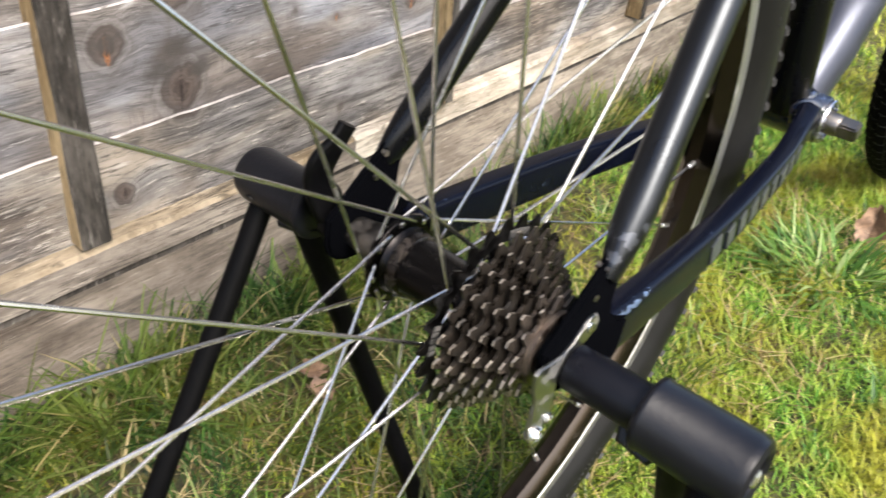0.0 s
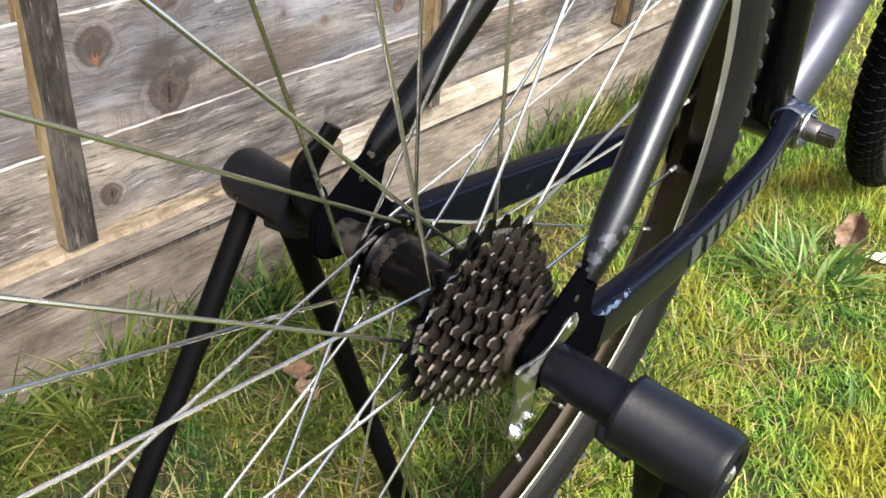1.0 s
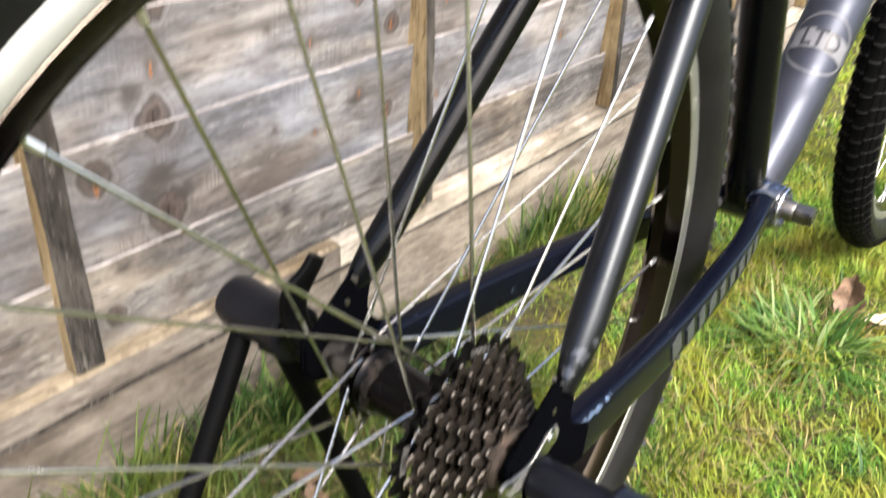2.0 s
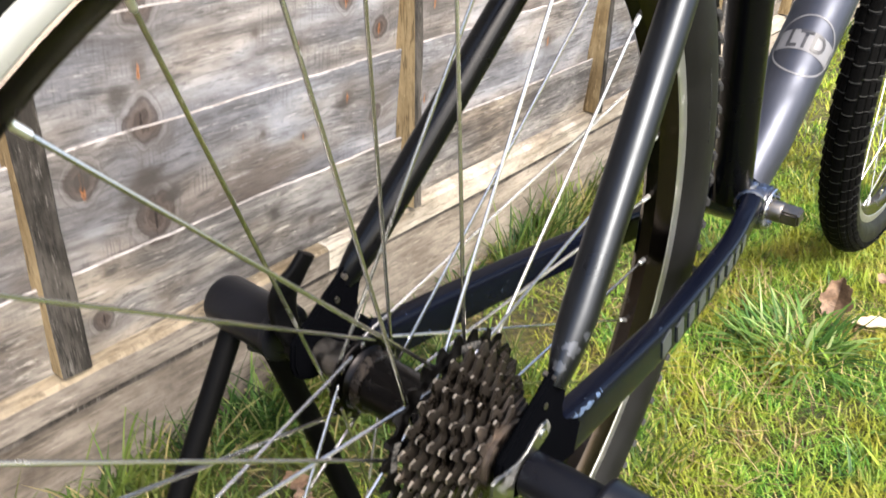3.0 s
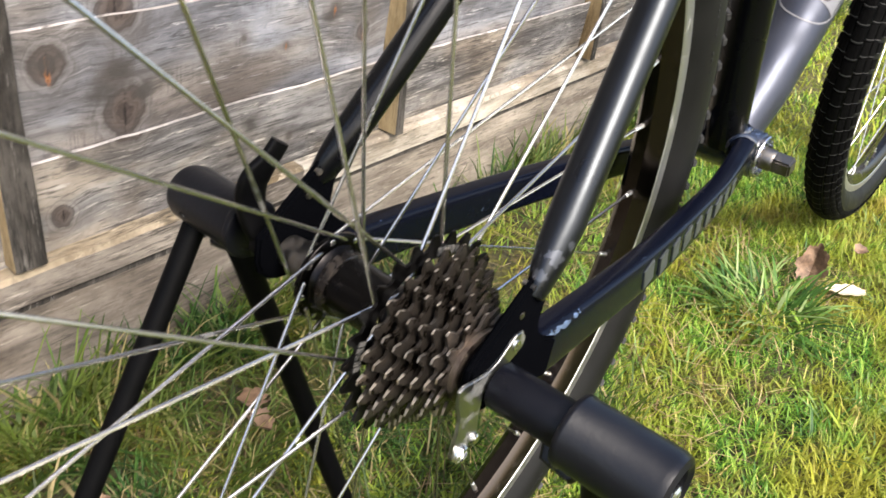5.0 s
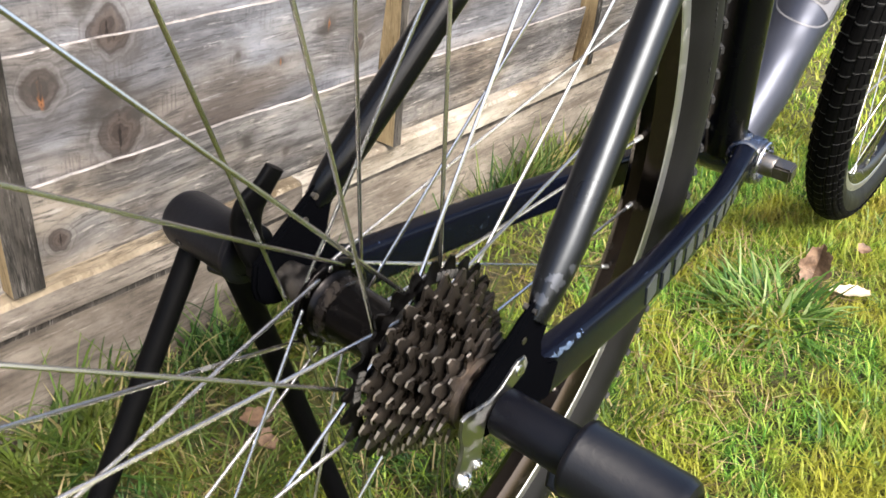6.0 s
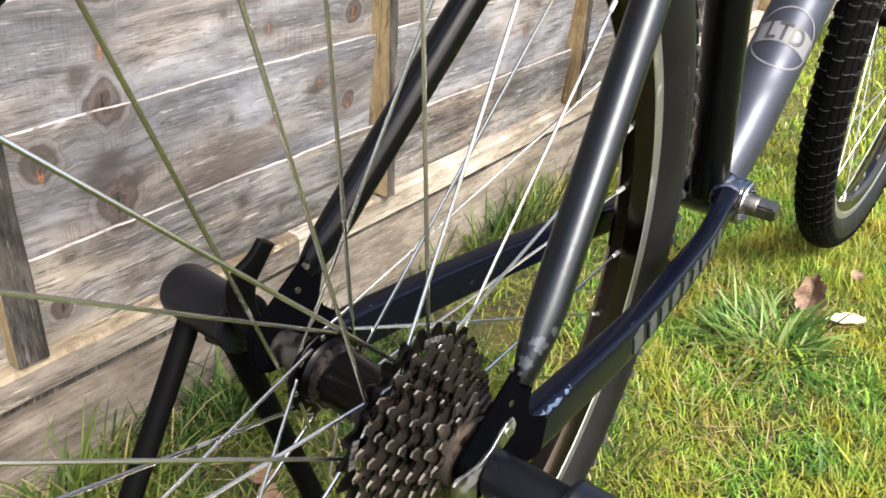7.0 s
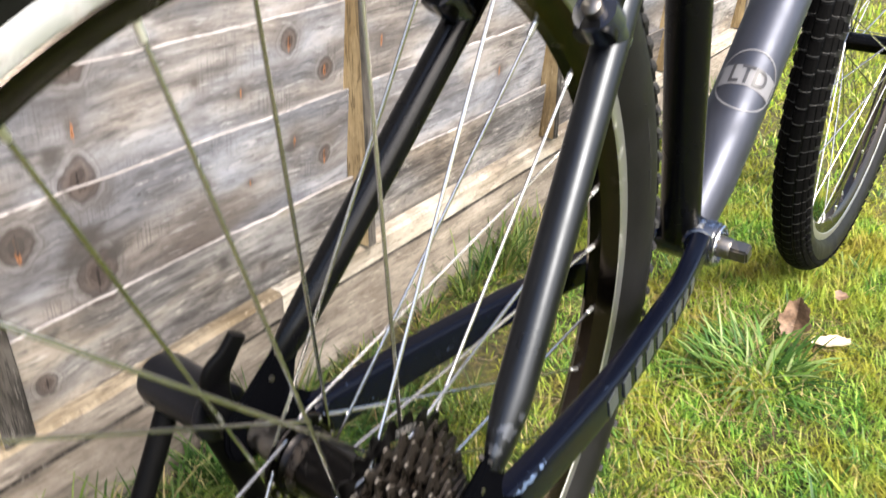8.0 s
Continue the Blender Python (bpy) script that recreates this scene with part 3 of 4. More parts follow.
for name, beam, front, top, label in (("rail", long_beam(-0.02, 0.0092, 0.140, 0.1705, 5, y1=0.3185), M_RAIL_FRONT, M_RAIL, "split bottom rail, pale on top and grey in front"),
                                      ("rail", long_beam(-0.02, 0.0094, 0.140, 0.1708, 5, y0=0.3190), M_RAIL_PALE, M_RAIL_PALE, "pale cream bottom rail"),
                                      ("kick_board", long_beam(-0.02, 0.006, -0.03, 0.136, 11, 0.0025, y1=0.3185), M_KICK, M_BATTEN, "flat weathered kick board at the ground"),
                                      ("kick_board", long_beam(-0.02, 0.006, -0.03, 0.136, 11, 0.0025, y0=0.3190), M_KICK_PALE, M_BATTEN, "paler tan kick board at the ground")):
    ob = part(name, beam, front, fence, label)
    ob.data.materials.append(top)
    for f in ob.data.polygons:
        f.material_index = 1 if f.normal.z > 0.4 else 0

# ---- bicycle ----
AX = Vector((0, 0, 0.36))      # centre of the dropouts
AXLE = Vector((0, 0, 0.3563))  # the axle sits a little low in them
WHEEL = Vector((-0.0005, 0.0012, 0.3568))
BB = Vector((0, 0.439, 0.324))  # bottom bracket
FRONT = Vector((0.004, 1.085, 0.369))
bike = thing("bicycle", "black bicycle without chain or cranks, held by an axle stand", "bicycle")


def wheel_parts(parent, centre, name, label, tyre_width, phase, flange, flange_r, hub_bm, hub_label, cross=67.5):
    """Rim with brake tracks, tyre, hub and 32 crossed spokes with nipples, all round the axle."""
    rim = lathe([(0.0125, 0.275), (0.0085, 0.2665), (0.0045, 0.2625), (-0.0045, 0.2625), (-0.0085, 0.2665), (-0.0125, 0.275), (-0.0095, 0.279), (0.0095, 0.279)], 120, closed=True)
    w = part(name, rim, M_RIM, parent, label)
    w.location = centre
    for s in (1, -1):
        t = lathe([(s * 0.0122, 0.2752), (s * 0.0131, 0.2762), (s * 0.0131, 0.2852), (s * 0.0124, 0.2866), (s * 0.0110, 0.2866), (s * 0.0105, 0.2752)], 120, closed=True)
        place(part("brake_track", t, M_TRACK, w, "machined silver brake track"), w)
    h = tyre_width / 2
    prof = []
    for k in range(19):
        a = -0.62 + (math.pi + 1.24) * k / 18
        prof.append((h * math.cos(a), 0.308 + 0.0235 * math.sin(a) if math.sin(a) > 0 else 0.308 + 0.027 * math.sin(a)))
    prof = [(0.0105, 0.283)] + prof + [(-0.0105, 0.283)]
    part("tyre", lathe(prof, 120, closed=True), M_TYRE, w, "black rubber tyre")
    place(part("hub", hub_bm, M_HUB, w, hub_label), w)
    meshes = {}
    for side in (-1, 1):
        for lead in (-1, 1):
            a = radians(cross * lead)
            x = flange[0] if side < 0 else flange[1]
            root = Vector((x + 0.0022 * lead * side, flange_r * math.cos(a), flange_r * math.sin(a)))
            tip = Vector((0.002 * side, 0.2600, 0))
            d = (tip - root).normalized()
            b = sweep([root - Vector((0.003 * lead * side, 0, 0)), root, root + d * 0.004, tip], 0.00105, 8)
            lump(0.0013, 0.0022, 0.0022, root - Vector((0.0036 * lead * side, 0, 0)), b, 1)
            for f in b.faces:
                f.smooth = True
            me = bpy.data.meshes.new("spoke")
            b.to_mesh(me)
            b.free()
            me.materials.append(M_SPOKE)
            me.set_sharp_from_angle(angle=radians(38))
            b = sweep([tip - d * 0.0055, tip - d * 0.0048, tip + d * 0.001, tip + d * 0.004], [0.0011, 0.0016, 0.0017, 0.0021], 8)
            mn = bpy.data.meshes.new("nipple")
            b.to_mesh(mn)
            b.free()
            mn.materials.append(M_NIPPLE)
            meshes[side, lead] = me, mn
    for i in range(32):
        side, lead = (-1 if i % 2 else 1), (1 if (i // 2) % 2 else -1)
        a = radians(phase + 11.25 * i)
        me, mn = meshes[side, lead]
        shared("spoke", me, w, turn_x=a)
        shared("nipple", mn, w, turn_x=a)
    return w


# rear hub: flanges, barrel, end cone
hub = lathe([(-0.046, 0.006), (-0.046, 0.0115), (-0.0385, 0.0128), (-0.0365, 0.0185), (-0.0357, 0.0248), (-0.0350, 0.0252), (-0.0330, 0.0252), (-0.0324, 0.0246), (-0.0316, 0.0192), (-0.0285, 0.0170), (-0.021, 0.0160),
             (0.008, 0.0158), (0.0175, 0.0185), (0.0205, 0.0240), (0.0235, 0.0240), (0.0245, 0.017), (0.0245, 0.006)], 48)
rear = wheel_parts(bike, WHEEL, "rear_wheel", "spoked rear wheel with black rim and silver brake track", 0.044, -4.9, (-0.034, 0.022), 0.0222, hub, "dark anodised hub shell")
# a paler band added for the reflection on the hub barrel
place(part("hub_band", lathe([(-0.0290, 0.0168), (-0.0280, 0.0178), (-0.0225, 0.0174), (-0.0215, 0.0160)], 48), M_HUB_BAND, rear, "band on the hub with a reflection painted in"), rear)
place(part("axle_nut", lathe([(-0.0675, 0.005), (-0.0675, 0.0088), (-0.058, 0.0098), (-0.056, 0.0108), (-0.047, 0.0108), (-0.046, 0.005)], 24), M_STEEL, rear, "dull steel cone nut"), rear)


def sprocket(teeth, x, thick, r_in):
    """A toothed ring; each tip and one flank take the worn second material, with a glint painted in."""
    rp = 0.0127 / (2 * math.sin(math.pi / teeth))
    b = bmesh.new()
    prof = [(-0.5, -0.0040), (-0.34, -0.0034), (-0.23, -0.0008), (-0.09, 0.0026), (0.09, 0.0026), (0.23, -0.0008), (0.34, -0.0034)]
    loop = []
    for t in range(teeth):
        for u, dr in prof:
            a = 2 * math.pi * (t + u) / teeth
            tip = dr > 0
            xs = (x - thick * (0.32 if tip else 0.5), x + thick * (0.32 if tip else 0.5))
            loop.append([b.verts.new((xx, rr * math.cos(a), rr * math.sin(a))) for xx, rr in ((xs[0], rp + dr), (xs[1], rp + dr), (x + thick / 2, rp - 0.0070), (x + thick / 2, r_in), (x - thick / 2, r_in), (x - thick / 2, rp - 0.0070))])
    n = len(loop)
    for i in range(n):
        p, q = loop[i], loop[(i + 1) % n]
        for k in range(6):
            f = b.faces.new((p[k], p[(k + 1) % 6], q[(k + 1) % 6], q[k]))
            f.material_index = 1 if k == 0 and (i % 7) in (2, 3) else 0
    bmesh.ops.recalc_face_normals(b, faces=b.faces[:])
    return b


COGS = (25, 23, 21, 19, 17, 15, 13, 12)
for i, t in enumerate(COGS):
    x = 0.0302 + 0.00435 * i - (0.0022 if i == 0 else 0)
    big = i == 0
    ob = place(part("sprocket", sprocket(t, x, 0.0017, 0.0415 if big else 0.0165), M_COG_BIG if big else M_COG, rear,
                    "black largest sprocket on open arms" if big else "greasy brown steel sprocket"), rear)
    ob.data.materials.append(M_COG_BIG if big else M_COG_TIP)
    if i > 5:
        ob.data.materials[0] = M_COG_SMALL
    ob.rotation_euler = (radians(7.0 * i), 0, 0)
    if i < len(COGS) - 1:
        r = 0.0127 / (2 * math.sin(math.pi / COGS[i + 1])) - 0.0085
        place(part("spacer", lathe([(x + 0.0011, 0.016), (x + 0.0011, max(r, 0.0175)), (x + 0.0036, max(r, 0.0175)), (x + 0.0036, 0.016)], 30, closed=True), M_COG_BIG, rear), rear)
for k in range(5):
    a = 2 * math.pi * k / 5 + 0.4
    arm = plate([(0.017, -0.007), (0.042, -0.0045), (0.042, 0.0045), (0.017, 0.007)], 0.0271, 0.0289, bevel=0.0004)
    ob = place(part("sprocket_arm", arm, M_COG_BIG, rear), rear, turn_x=a)
lock = lathe([(0.0615, 0.012), (0.0615, 0.0195), (0.0642, 0.0195), (0.0648, 0.0175), (0.0648, 0.0135), (0.0638, 0.012)], 40, closed=True)
place(part("lockring", lock, M_LOCK, rear, "worn bronze-coloured lockring"), rear)
place(part("lock_nut", lathe([(0.055, 0.005), (0.055, 0.0145), (0.0665, 0.0135), (0.0672, 0.0085), (0.0672, 0.005)], 24), M_LEVER, rear, "black lock nut"), rear)
# pale stamped plates on the largest sprocket, shown as plain bars
for k, a0 in enumerate((66, 160, 244)):
    b = bmesh.new()
    for j in range(5):
        a = radians(a0 + j * 4.2)
        block((0.0007, 0.0040, 0.0022), (0.0293, 0.0446 * math.cos(a), 0.0446 * math.sin(a)), 0.0, Matrix.Rotation(a, 4, "X"), b)
    place(part("stamped_plate", b, M_STAMP, rear, "pale stamped marking", smooth=False), rear)

# tread of the rear tyre, its shoulder lips painted as if lit, and raised sidewall marks
b = bmesh.new()
for i in range(104):
    a = 2 * math.pi * i / 104
    for s in (-1, 1):
        block((0.0085, 0.0045, 0.0115), (0, 0, 0), 0.0, Matrix.Rotation(a, 4, "X") @ Matrix.Translation((s * 0.0125, 0.3275, 0)) @ Matrix.Rotation(s * -0.60, 4, "Z"), b)
        block((0.0070, 0.0035, 0.0125), (0, 0, 0), 0.0, Matrix.Rotation(a + 0.03, 4, "X") @ Matrix.Translation((s * 0.0042, 0.3312, 0)) @ Matrix.Rotation(s * -0.16, 4, "Z"), b)
place(part("tread", b, M_TYRE, rear, "low block tread", smooth=False), rear)
b = bmesh.new()
for i in range(104):
    a = 2 * math.pi * (i + 0.5) / 104
    for s in (-1, 1):
        block((0.0080, 0.0036, 0.0056), (0, 0, 0), 0.0008, Matrix.Rotation(a, 4, "X") @ Matrix.Translation((s * 0.0180, 0.3243, 0)) @ Matrix.Rotation(s * -0.85, 4, "Z"), b)
tagged(place(part("shoulder_lip", b, M_TREAD_LIP, rear, "pale lips along the tread shoulder, painted as if lit", smooth=False), rear), "pale lips along the tread shoulder, painted as if lit", kind="stuff")
b = bmesh.new()
rng = random.Random(4)
for start in (-64, 12, 118, 205):
    a = start
    for j in range(13):
        a += rng.choice((0.8, 0.8, 1.0, 2.6))
        for s in (-1, 1):
            block((0.0006, rng.uniform(0.0030, 0.0046), rng.uniform(0.0012, 0.0030)), (0, 0, 0), 0.0,
                  Matrix.Rotation(radians(a), 4, "X") @ Matrix.Translation((s * 0.0214, 0.3045, 0)) @ Matrix.Rotation(s * 0.16, 4, "Z"), b)
tagged(place(part("sidewall_marking", b, M_TYRE_SIDE, rear, "small raised sidewall marking", smooth=False), rear), "small raised sidewall marking", kind="stuff")


# frame tubes
def at_z(z):
    """The centre line of the seat stays."""
    t = (z - 0.42) / 0.16
    return 0.0678 - 0.0245 * t, 0.0469 + 0.1272 * t


for s in (1, -1):
    pts, rad = [], []
    for z, r in ((0.391, (0.0045, 0.0060)), (0.395, (0.0056, 0.0080)), (0.402, (0.0072, 0.0092)), (0.410, (0.0086, 0.0096)), (0.420, 0.0095), (0.44, 0.0096), (0.50, 0.0098), (0.62, 0.0095), (0.78, 0.0085)):
        x, y = at_z(z)
        pts.append((s * x, y, z))
        rad.append(r)
    part("seat_stay", sweep(pts, rad, 24), M_STAY_SCUFFED if s > 0 else M_FRAME, bike)
    # chain stay: boxy near the dropout, rounder at the bracket
    cs = curve_points([(s * 0.0645, 0.036, 0.3435), (s * 0.0635, 0.08, 0.3415), (s * 0.057, 0.19, 0.3345), (s * 0.043, 0.31, 0.328), (s * 0.0352, 0.356, 0.3265), (s * 0.0298, 0.385, 0.3300), (s * 0.0262, 0.408, 0.3375)], 6)
    n = len(cs)
    rad = [(0.0078 + 0.0004 * i / n, 0.0150 - 0.0042 * i / n) for i in range(n)]
    rad[0] = (0.0062, 0.0125)
    part("chain_stay", sweep(cs, rad, 40, 5.0), M_STAY, bike)
    # dropout plate
    out = [(-0.0195, 0.003), (-0.0200, -0.004), (-0.0180, -0.011), (-0.0130, -0.0165), (-0.006, -0.0195), (0.002, -0.0205), (0.009, -0.0195), (0.016, -0.0185), (0.028, -0.026), (0.050, -0.029), (0.053, -0.006), (0.043, -0.002), (0.0345, 0.006),
           (0.0320, 0.016), (0.0345, 0.028), (0.043, 0.041), (0.048, 0.050), (0.043, 0.056), (0.030, 0.0485), (0.0185, 0.0395), (0.000, 0.0255), (-0.0185, 0.0105)]
    part("dropout", plate([(y, AX.z + z) for y, z in out], s * 0.0685, s * 0.0735, bevel=0.0016), M_DROPOUT, bike, "black thick forged dropout plate")
    for y, z in ((0.014, 0.026), (0.021, 0.038)):
        b = lathe([(s * 0.0670, 0.0), (s * 0.0670, 0.0017), (s * 0.0740, 0.0017), (s * 0.0740, 0.0)], 14, (0, y, AX.z + z))
        part("eyelet", b, M_STEEL, bike, "small threaded steel eyelet")

st_dir = Vector((0, 0.3765 - 0.4217, 0.18)).normalized()
part("seat_tube", sweep([BB + Vector((0, -0.009, 0.006)), BB + Vector((0, -0.009, 0)) + st_dir * 0.47], 0.0172, 32), M_FRAME, bike)
dt_dir = Vector((0, 0.18, 0.1911)).normalized()
dt0 = Vector((0, 0.48, 0.3691))
part("down_tube", sweep([dt0 - dt_dir * 0.045, dt0, dt0 + dt_dir * 0.2, dt0 + dt_dir * 0.60], [(0.0225, 0.0245), 0.0262, 0.0262, 0.025], 40), M_DOWN, bike, "satin gunmetal grey down tube")
part("bottom_bracket", lathe([(-0.0325, 0.017), (-0.0325, 0.0195), (-0.031, 0.0203), (0.0295, 0.0203), (0.031, 0.0195), (0.031, 0.017)], 40, BB), M_SHELL, bike, "glossy bottom bracket shell")
for s in (1, -1):
    bead = [BB + Vector((s * (0.0235 + 0.0095 * math.cos(2 * math.pi * k / 30)), -0.030 + 0.0040 * math.cos(2 * math.pi * k / 30), 0.0125 + 0.0115 * math.sin(2 * math.pi * k / 30))) for k in range(31)]
    part("stay_weld", sweep(bead, [0.0022 + 0.0006 * (k % 2) for k in range(31)], 8), M_SHELL, bike, "rippled weld round the chain stay")
gusset = lump(0.019, 0.020, 0.0085, BB + Vector((0.004, 0.016, 0.021)), sub=3)
part("gusset", gusset, M_SHELL, bike, "blue-black weld fillet below the down tube")
ring = [BB + Vector((0.0175 * math.cos(2 * math.pi * k / 44), -0.006 + 0.0150 * math.sin(2 * math.pi * k / 44), 0.0205 - 0.006 * math.sin(2 * math.pi * k / 44) ** 2)) for k in range(45)]
part("weld_bead", sweep(ring, [0.0026 + 0.0007 * (k % 2) for k in range(45)], 8), M_SHELL, bike, "rippled weld under blue-black paint")
cup = lathe([(0.0310, 0.010), (0.0310, 0.0186), (0.0340, 0.0190), (0.0352, 0.0182), (0.0352, 0.0158), (0.0336, 0.0150), (0.0336, 0.010)], 40, BB, closed=True)
for k in range(14):
    a = 2 * math.pi * k / 14
    block((0.0030, 0.0022, 0.0036), (0, 0, 0), 0.0003, Matrix.Translation(BB) @ Matrix.Rotation(a, 4, "X") @ Matrix.Translation((0.0346, 0.0146, 0)), cup)
part("bearing_cup", cup, M_CUP, bike, "bright chromed bearing cup with splines")
b = lathe([(0.030, 0.0), (0.030, 0.0098), (0.0430, 0.0096), (0.0450, 0.0085)], 24, BB)
block((0.019, 0.0142, 0.0142), BB + Vector((0.0510, 0, 0)), 0.0018, Matrix.Rotation(0.35, 4, "X"), b)
part("spindle", b, M_STEEL, bike, "bare square-taper steel spindle")

# derailleur hanger, silver, outside the right dropout
H = AX.z
hang = [(0.0175, 0.0135), (0.0160, 0.0085), (0.0110, 0.0060), (0.004, 0.0030), (-0.004, 0.0000), (-0.0100, -0.0040), (-0.0108, -0.0150), (-0.0102, -0.0240), (-0.0098, -0.0290), (-0.0125, -0.0315), (-0.0155, -0.0305), (-0.0165, -0.0350), (-0.0195, -0.0385), (-0.0240, -0.0375),
        (-0.0270, -0.0325), (-0.0282, -0.0255), (-0.0262, -0.0180), (-0.0262, -0.0090), (-0.0290, -0.0010), (-0.0290, 0.0075), (-0.0255, 0.0090), (-0.0190, 0.0080), (-0.0100, 0.0070), (-0.0020, 0.0095), (0.0050, 0.0150), (0.0100, 0.0185), (0.0150, 0.0180)]
part("hanger", plate([(y, H + z) for y, z in hang], 0.0738, 0.0758, bevel=0.0006), M_HANGER, bike, "dull silver derailleur hanger")
part("hanger_bolt", lathe([(0.0745, 0.0), (0.0745, 0.0028), (0.0765, 0.0026), (0.0765, 0.0013), (0.0756, 0.0)], 16, (0, 0.0105, H + 0.0125)), M_SILVER, bike, "small silver bolt")

part("hanger_boss", lathe([(0.0728, 0.0), (0.0728, 0.0050), (0.0772, 0.0048), (0.0782, 0.0040), (0.0782, 0.0026), (0.0770, 0.0024), (0.0770, 0.0)], 20, (0, -0.0215, H - 0.0330)), M_SILVER, bike, "threaded silver boss at the hanger's foot")
part("hanger_stop", lathe([(0.0735, 0.0), (0.0735, 0.0030), (0.0772, 0.0028), (0.0780, 0.0018), (0.0780, 0.0)], 14, (0, -0.0125, H - 0.0290)), M_SILVER, bike, "small silver stop lug")

# quick-release lever on the left
part("lever_boss", lathe([(-0.0735, 0.004), (-0.0735, 0.0105), (-0.0790, 0.0125), (-0.0860, 0.0120), (-0.0885, 0.0090), (-0.0885, 0.004)], 28, AXLE), M_LEVER, bike, "black quick-release cam housing")
lv = curve_points([(-0.0835, -0.006, H + 0.002), (-0.0870, -0.0085, H + 0.014), (-0.0880, -0.0090, H + 0.026), (-0.0850, -0.0080, H + 0.037), (-0.0810, -0.0025, H + 0.047), (-0.0790, 0.0035, H + 0.0565)], 6)
wide = curve_points([(0.0070, 0.0046, 0), (0.0082, 0.0040, 0), (0.0096, 0.0036, 0), (0.0094, 0.0034, 0), (0.0064, 0.0030, 0), (0.0058, 0.0028, 0)], 6)
part("quick_release_lever", sweep(lv, [(p.x, p.y) for p in wide], 20, 3.2, up=(1, 0, 0)), M_LEVER, bike, "black curved quick-release lever")

# rim-brake arms on the seat stays
for s in (1, -1):
    x, y = at_z(0.562)
    p = Vector((s * x, y, 0.562))
    back = Vector((0, -0.782, 0.616)).normalized()
    along = Vector((-s * 0.12, 0.61, 0.78)).normalized()
    part("brake_boss", sweep([p - back * 0.004, p + back * 0.012, p + back * 0.014, p + back * 0.028], [0.0095, 0.0095, 0.0115, 0.0110], 24), M_SHELL, bike, "blue-black glossy brake boss")
    q = p + back * 0.020
    arm = curve_points([q - along * 0.010, q + along * 0.012, q + along * 0.045 + Vector((s * 0.006, 0, 0)), q + along * 0.10], 5)
    part("brake_arm", sweep(arm, [(0.0105 - 0.004 * i / len(arm), 0.0085 - 0.003 * i / len(arm)) for i in range(len(arm))], 20, 3.0, up=tuple(back)), M_LEVER, bike, "black rim-brake arm")
    part("brake_bolt", sweep([q + back * 0.006, q + back * 0.013, q + back * 0.0145], [0.0050, 0.0050, 0.0030], 20), M_STEEL, bike, "dull steel brake pivot bolt")
    pad = Vector((s * 0.022, 0.192, 0.585))
    part("brake_pad", sweep([pad - Vector((0, 0.02, -0.018)), pad + Vector((0, 0.022, -0.02))], [(0.005, 0.0055)] * 2, 14, 3.0), M_TYRE, bike, "black brake pad")

# lettering on the right chain stay, as plain slanted bars
stay_line = [(0.0635, 0.08), (0.057, 0.19), (0.043, 0.31), (0.0352, 0.356)]


def stay_face(y):
    """The outer face of the right chain stay at y."""
    for (xa, ya), (xb, yb) in zip(stay_line, stay_line[1:]):
        if y <= yb:
            return xa + (xb - xa) * (y - ya) / (yb - ya) + 0.0086
    return stay_line[-1][0] + 0.0086


b = bmesh.new()
for k in range(9):
    t = k / 8
    y = 0.168 + 0.180 * t
    z, hgt = 0.3375 - 0.008 * t, 0.0165 - 0.004 * t
    turn = Matrix.Rotation(0.06 + 0.09 * t, 4, "Z")
    block((0.0012, 0.0098 if k % 3 else 0.0125, hgt), (stay_face(y), y, z), 0.0, turn @ Matrix.Rotation(0.35, 4, "X"), b)
tagged(part("stay_lettering", b, M_LETTER, bike, "plain slanted grey bars", smooth=False), "plain slanted grey bars", kind="stuff")

# round badge on the down tube
DT_R = 0.0262
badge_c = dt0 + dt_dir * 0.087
badge_to_eye = Vector((0.23, -0.78, 0.208))   # towards the camera's position, so the badge faces the view
out_dir = (badge_to_eye - dt_dir * badge_to_eye.dot(dt_dir)).normalized()
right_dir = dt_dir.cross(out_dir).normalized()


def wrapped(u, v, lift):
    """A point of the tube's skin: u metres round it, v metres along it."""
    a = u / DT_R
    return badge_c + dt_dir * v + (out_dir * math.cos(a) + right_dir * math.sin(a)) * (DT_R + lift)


def ribbon(b, inner, outer, lift):
    """Fills between two rows of (u, v) points on the tube."""
    p = [b.verts.new(wrapped(u, v, lift)) for u, v in inner]
    q = [b.verts.new(wrapped(u, v, lift)) for u, v in outer]
    for i in range(len(p) - 1):
        b.faces.new((p[i], p[i + 1], q[i + 1], q[i]))


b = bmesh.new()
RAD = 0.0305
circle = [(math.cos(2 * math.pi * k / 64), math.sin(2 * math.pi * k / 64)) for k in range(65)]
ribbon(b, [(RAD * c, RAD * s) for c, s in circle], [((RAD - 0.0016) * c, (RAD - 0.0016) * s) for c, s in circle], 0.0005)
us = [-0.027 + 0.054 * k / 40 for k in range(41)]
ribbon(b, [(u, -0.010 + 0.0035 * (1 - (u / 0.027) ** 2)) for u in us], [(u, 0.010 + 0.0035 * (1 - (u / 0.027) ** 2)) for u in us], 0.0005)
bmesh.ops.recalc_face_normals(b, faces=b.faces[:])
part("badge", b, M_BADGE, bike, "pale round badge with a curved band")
font = bpy.data.curves.new("badge_text", "FONT")
font.body, font.size, font.align_x, font.align_y, font.resolution_u = "LTD", 0.0205, "CENTER", "CENTER", 3
font.space_character, font.offset = 1.0, 0.00045
tmp = new("badge_text", font)
me = bpy.data.meshes.new_from_object(tmp)
bpy.data.objects.remove(tmp)
b = bmesh.new()
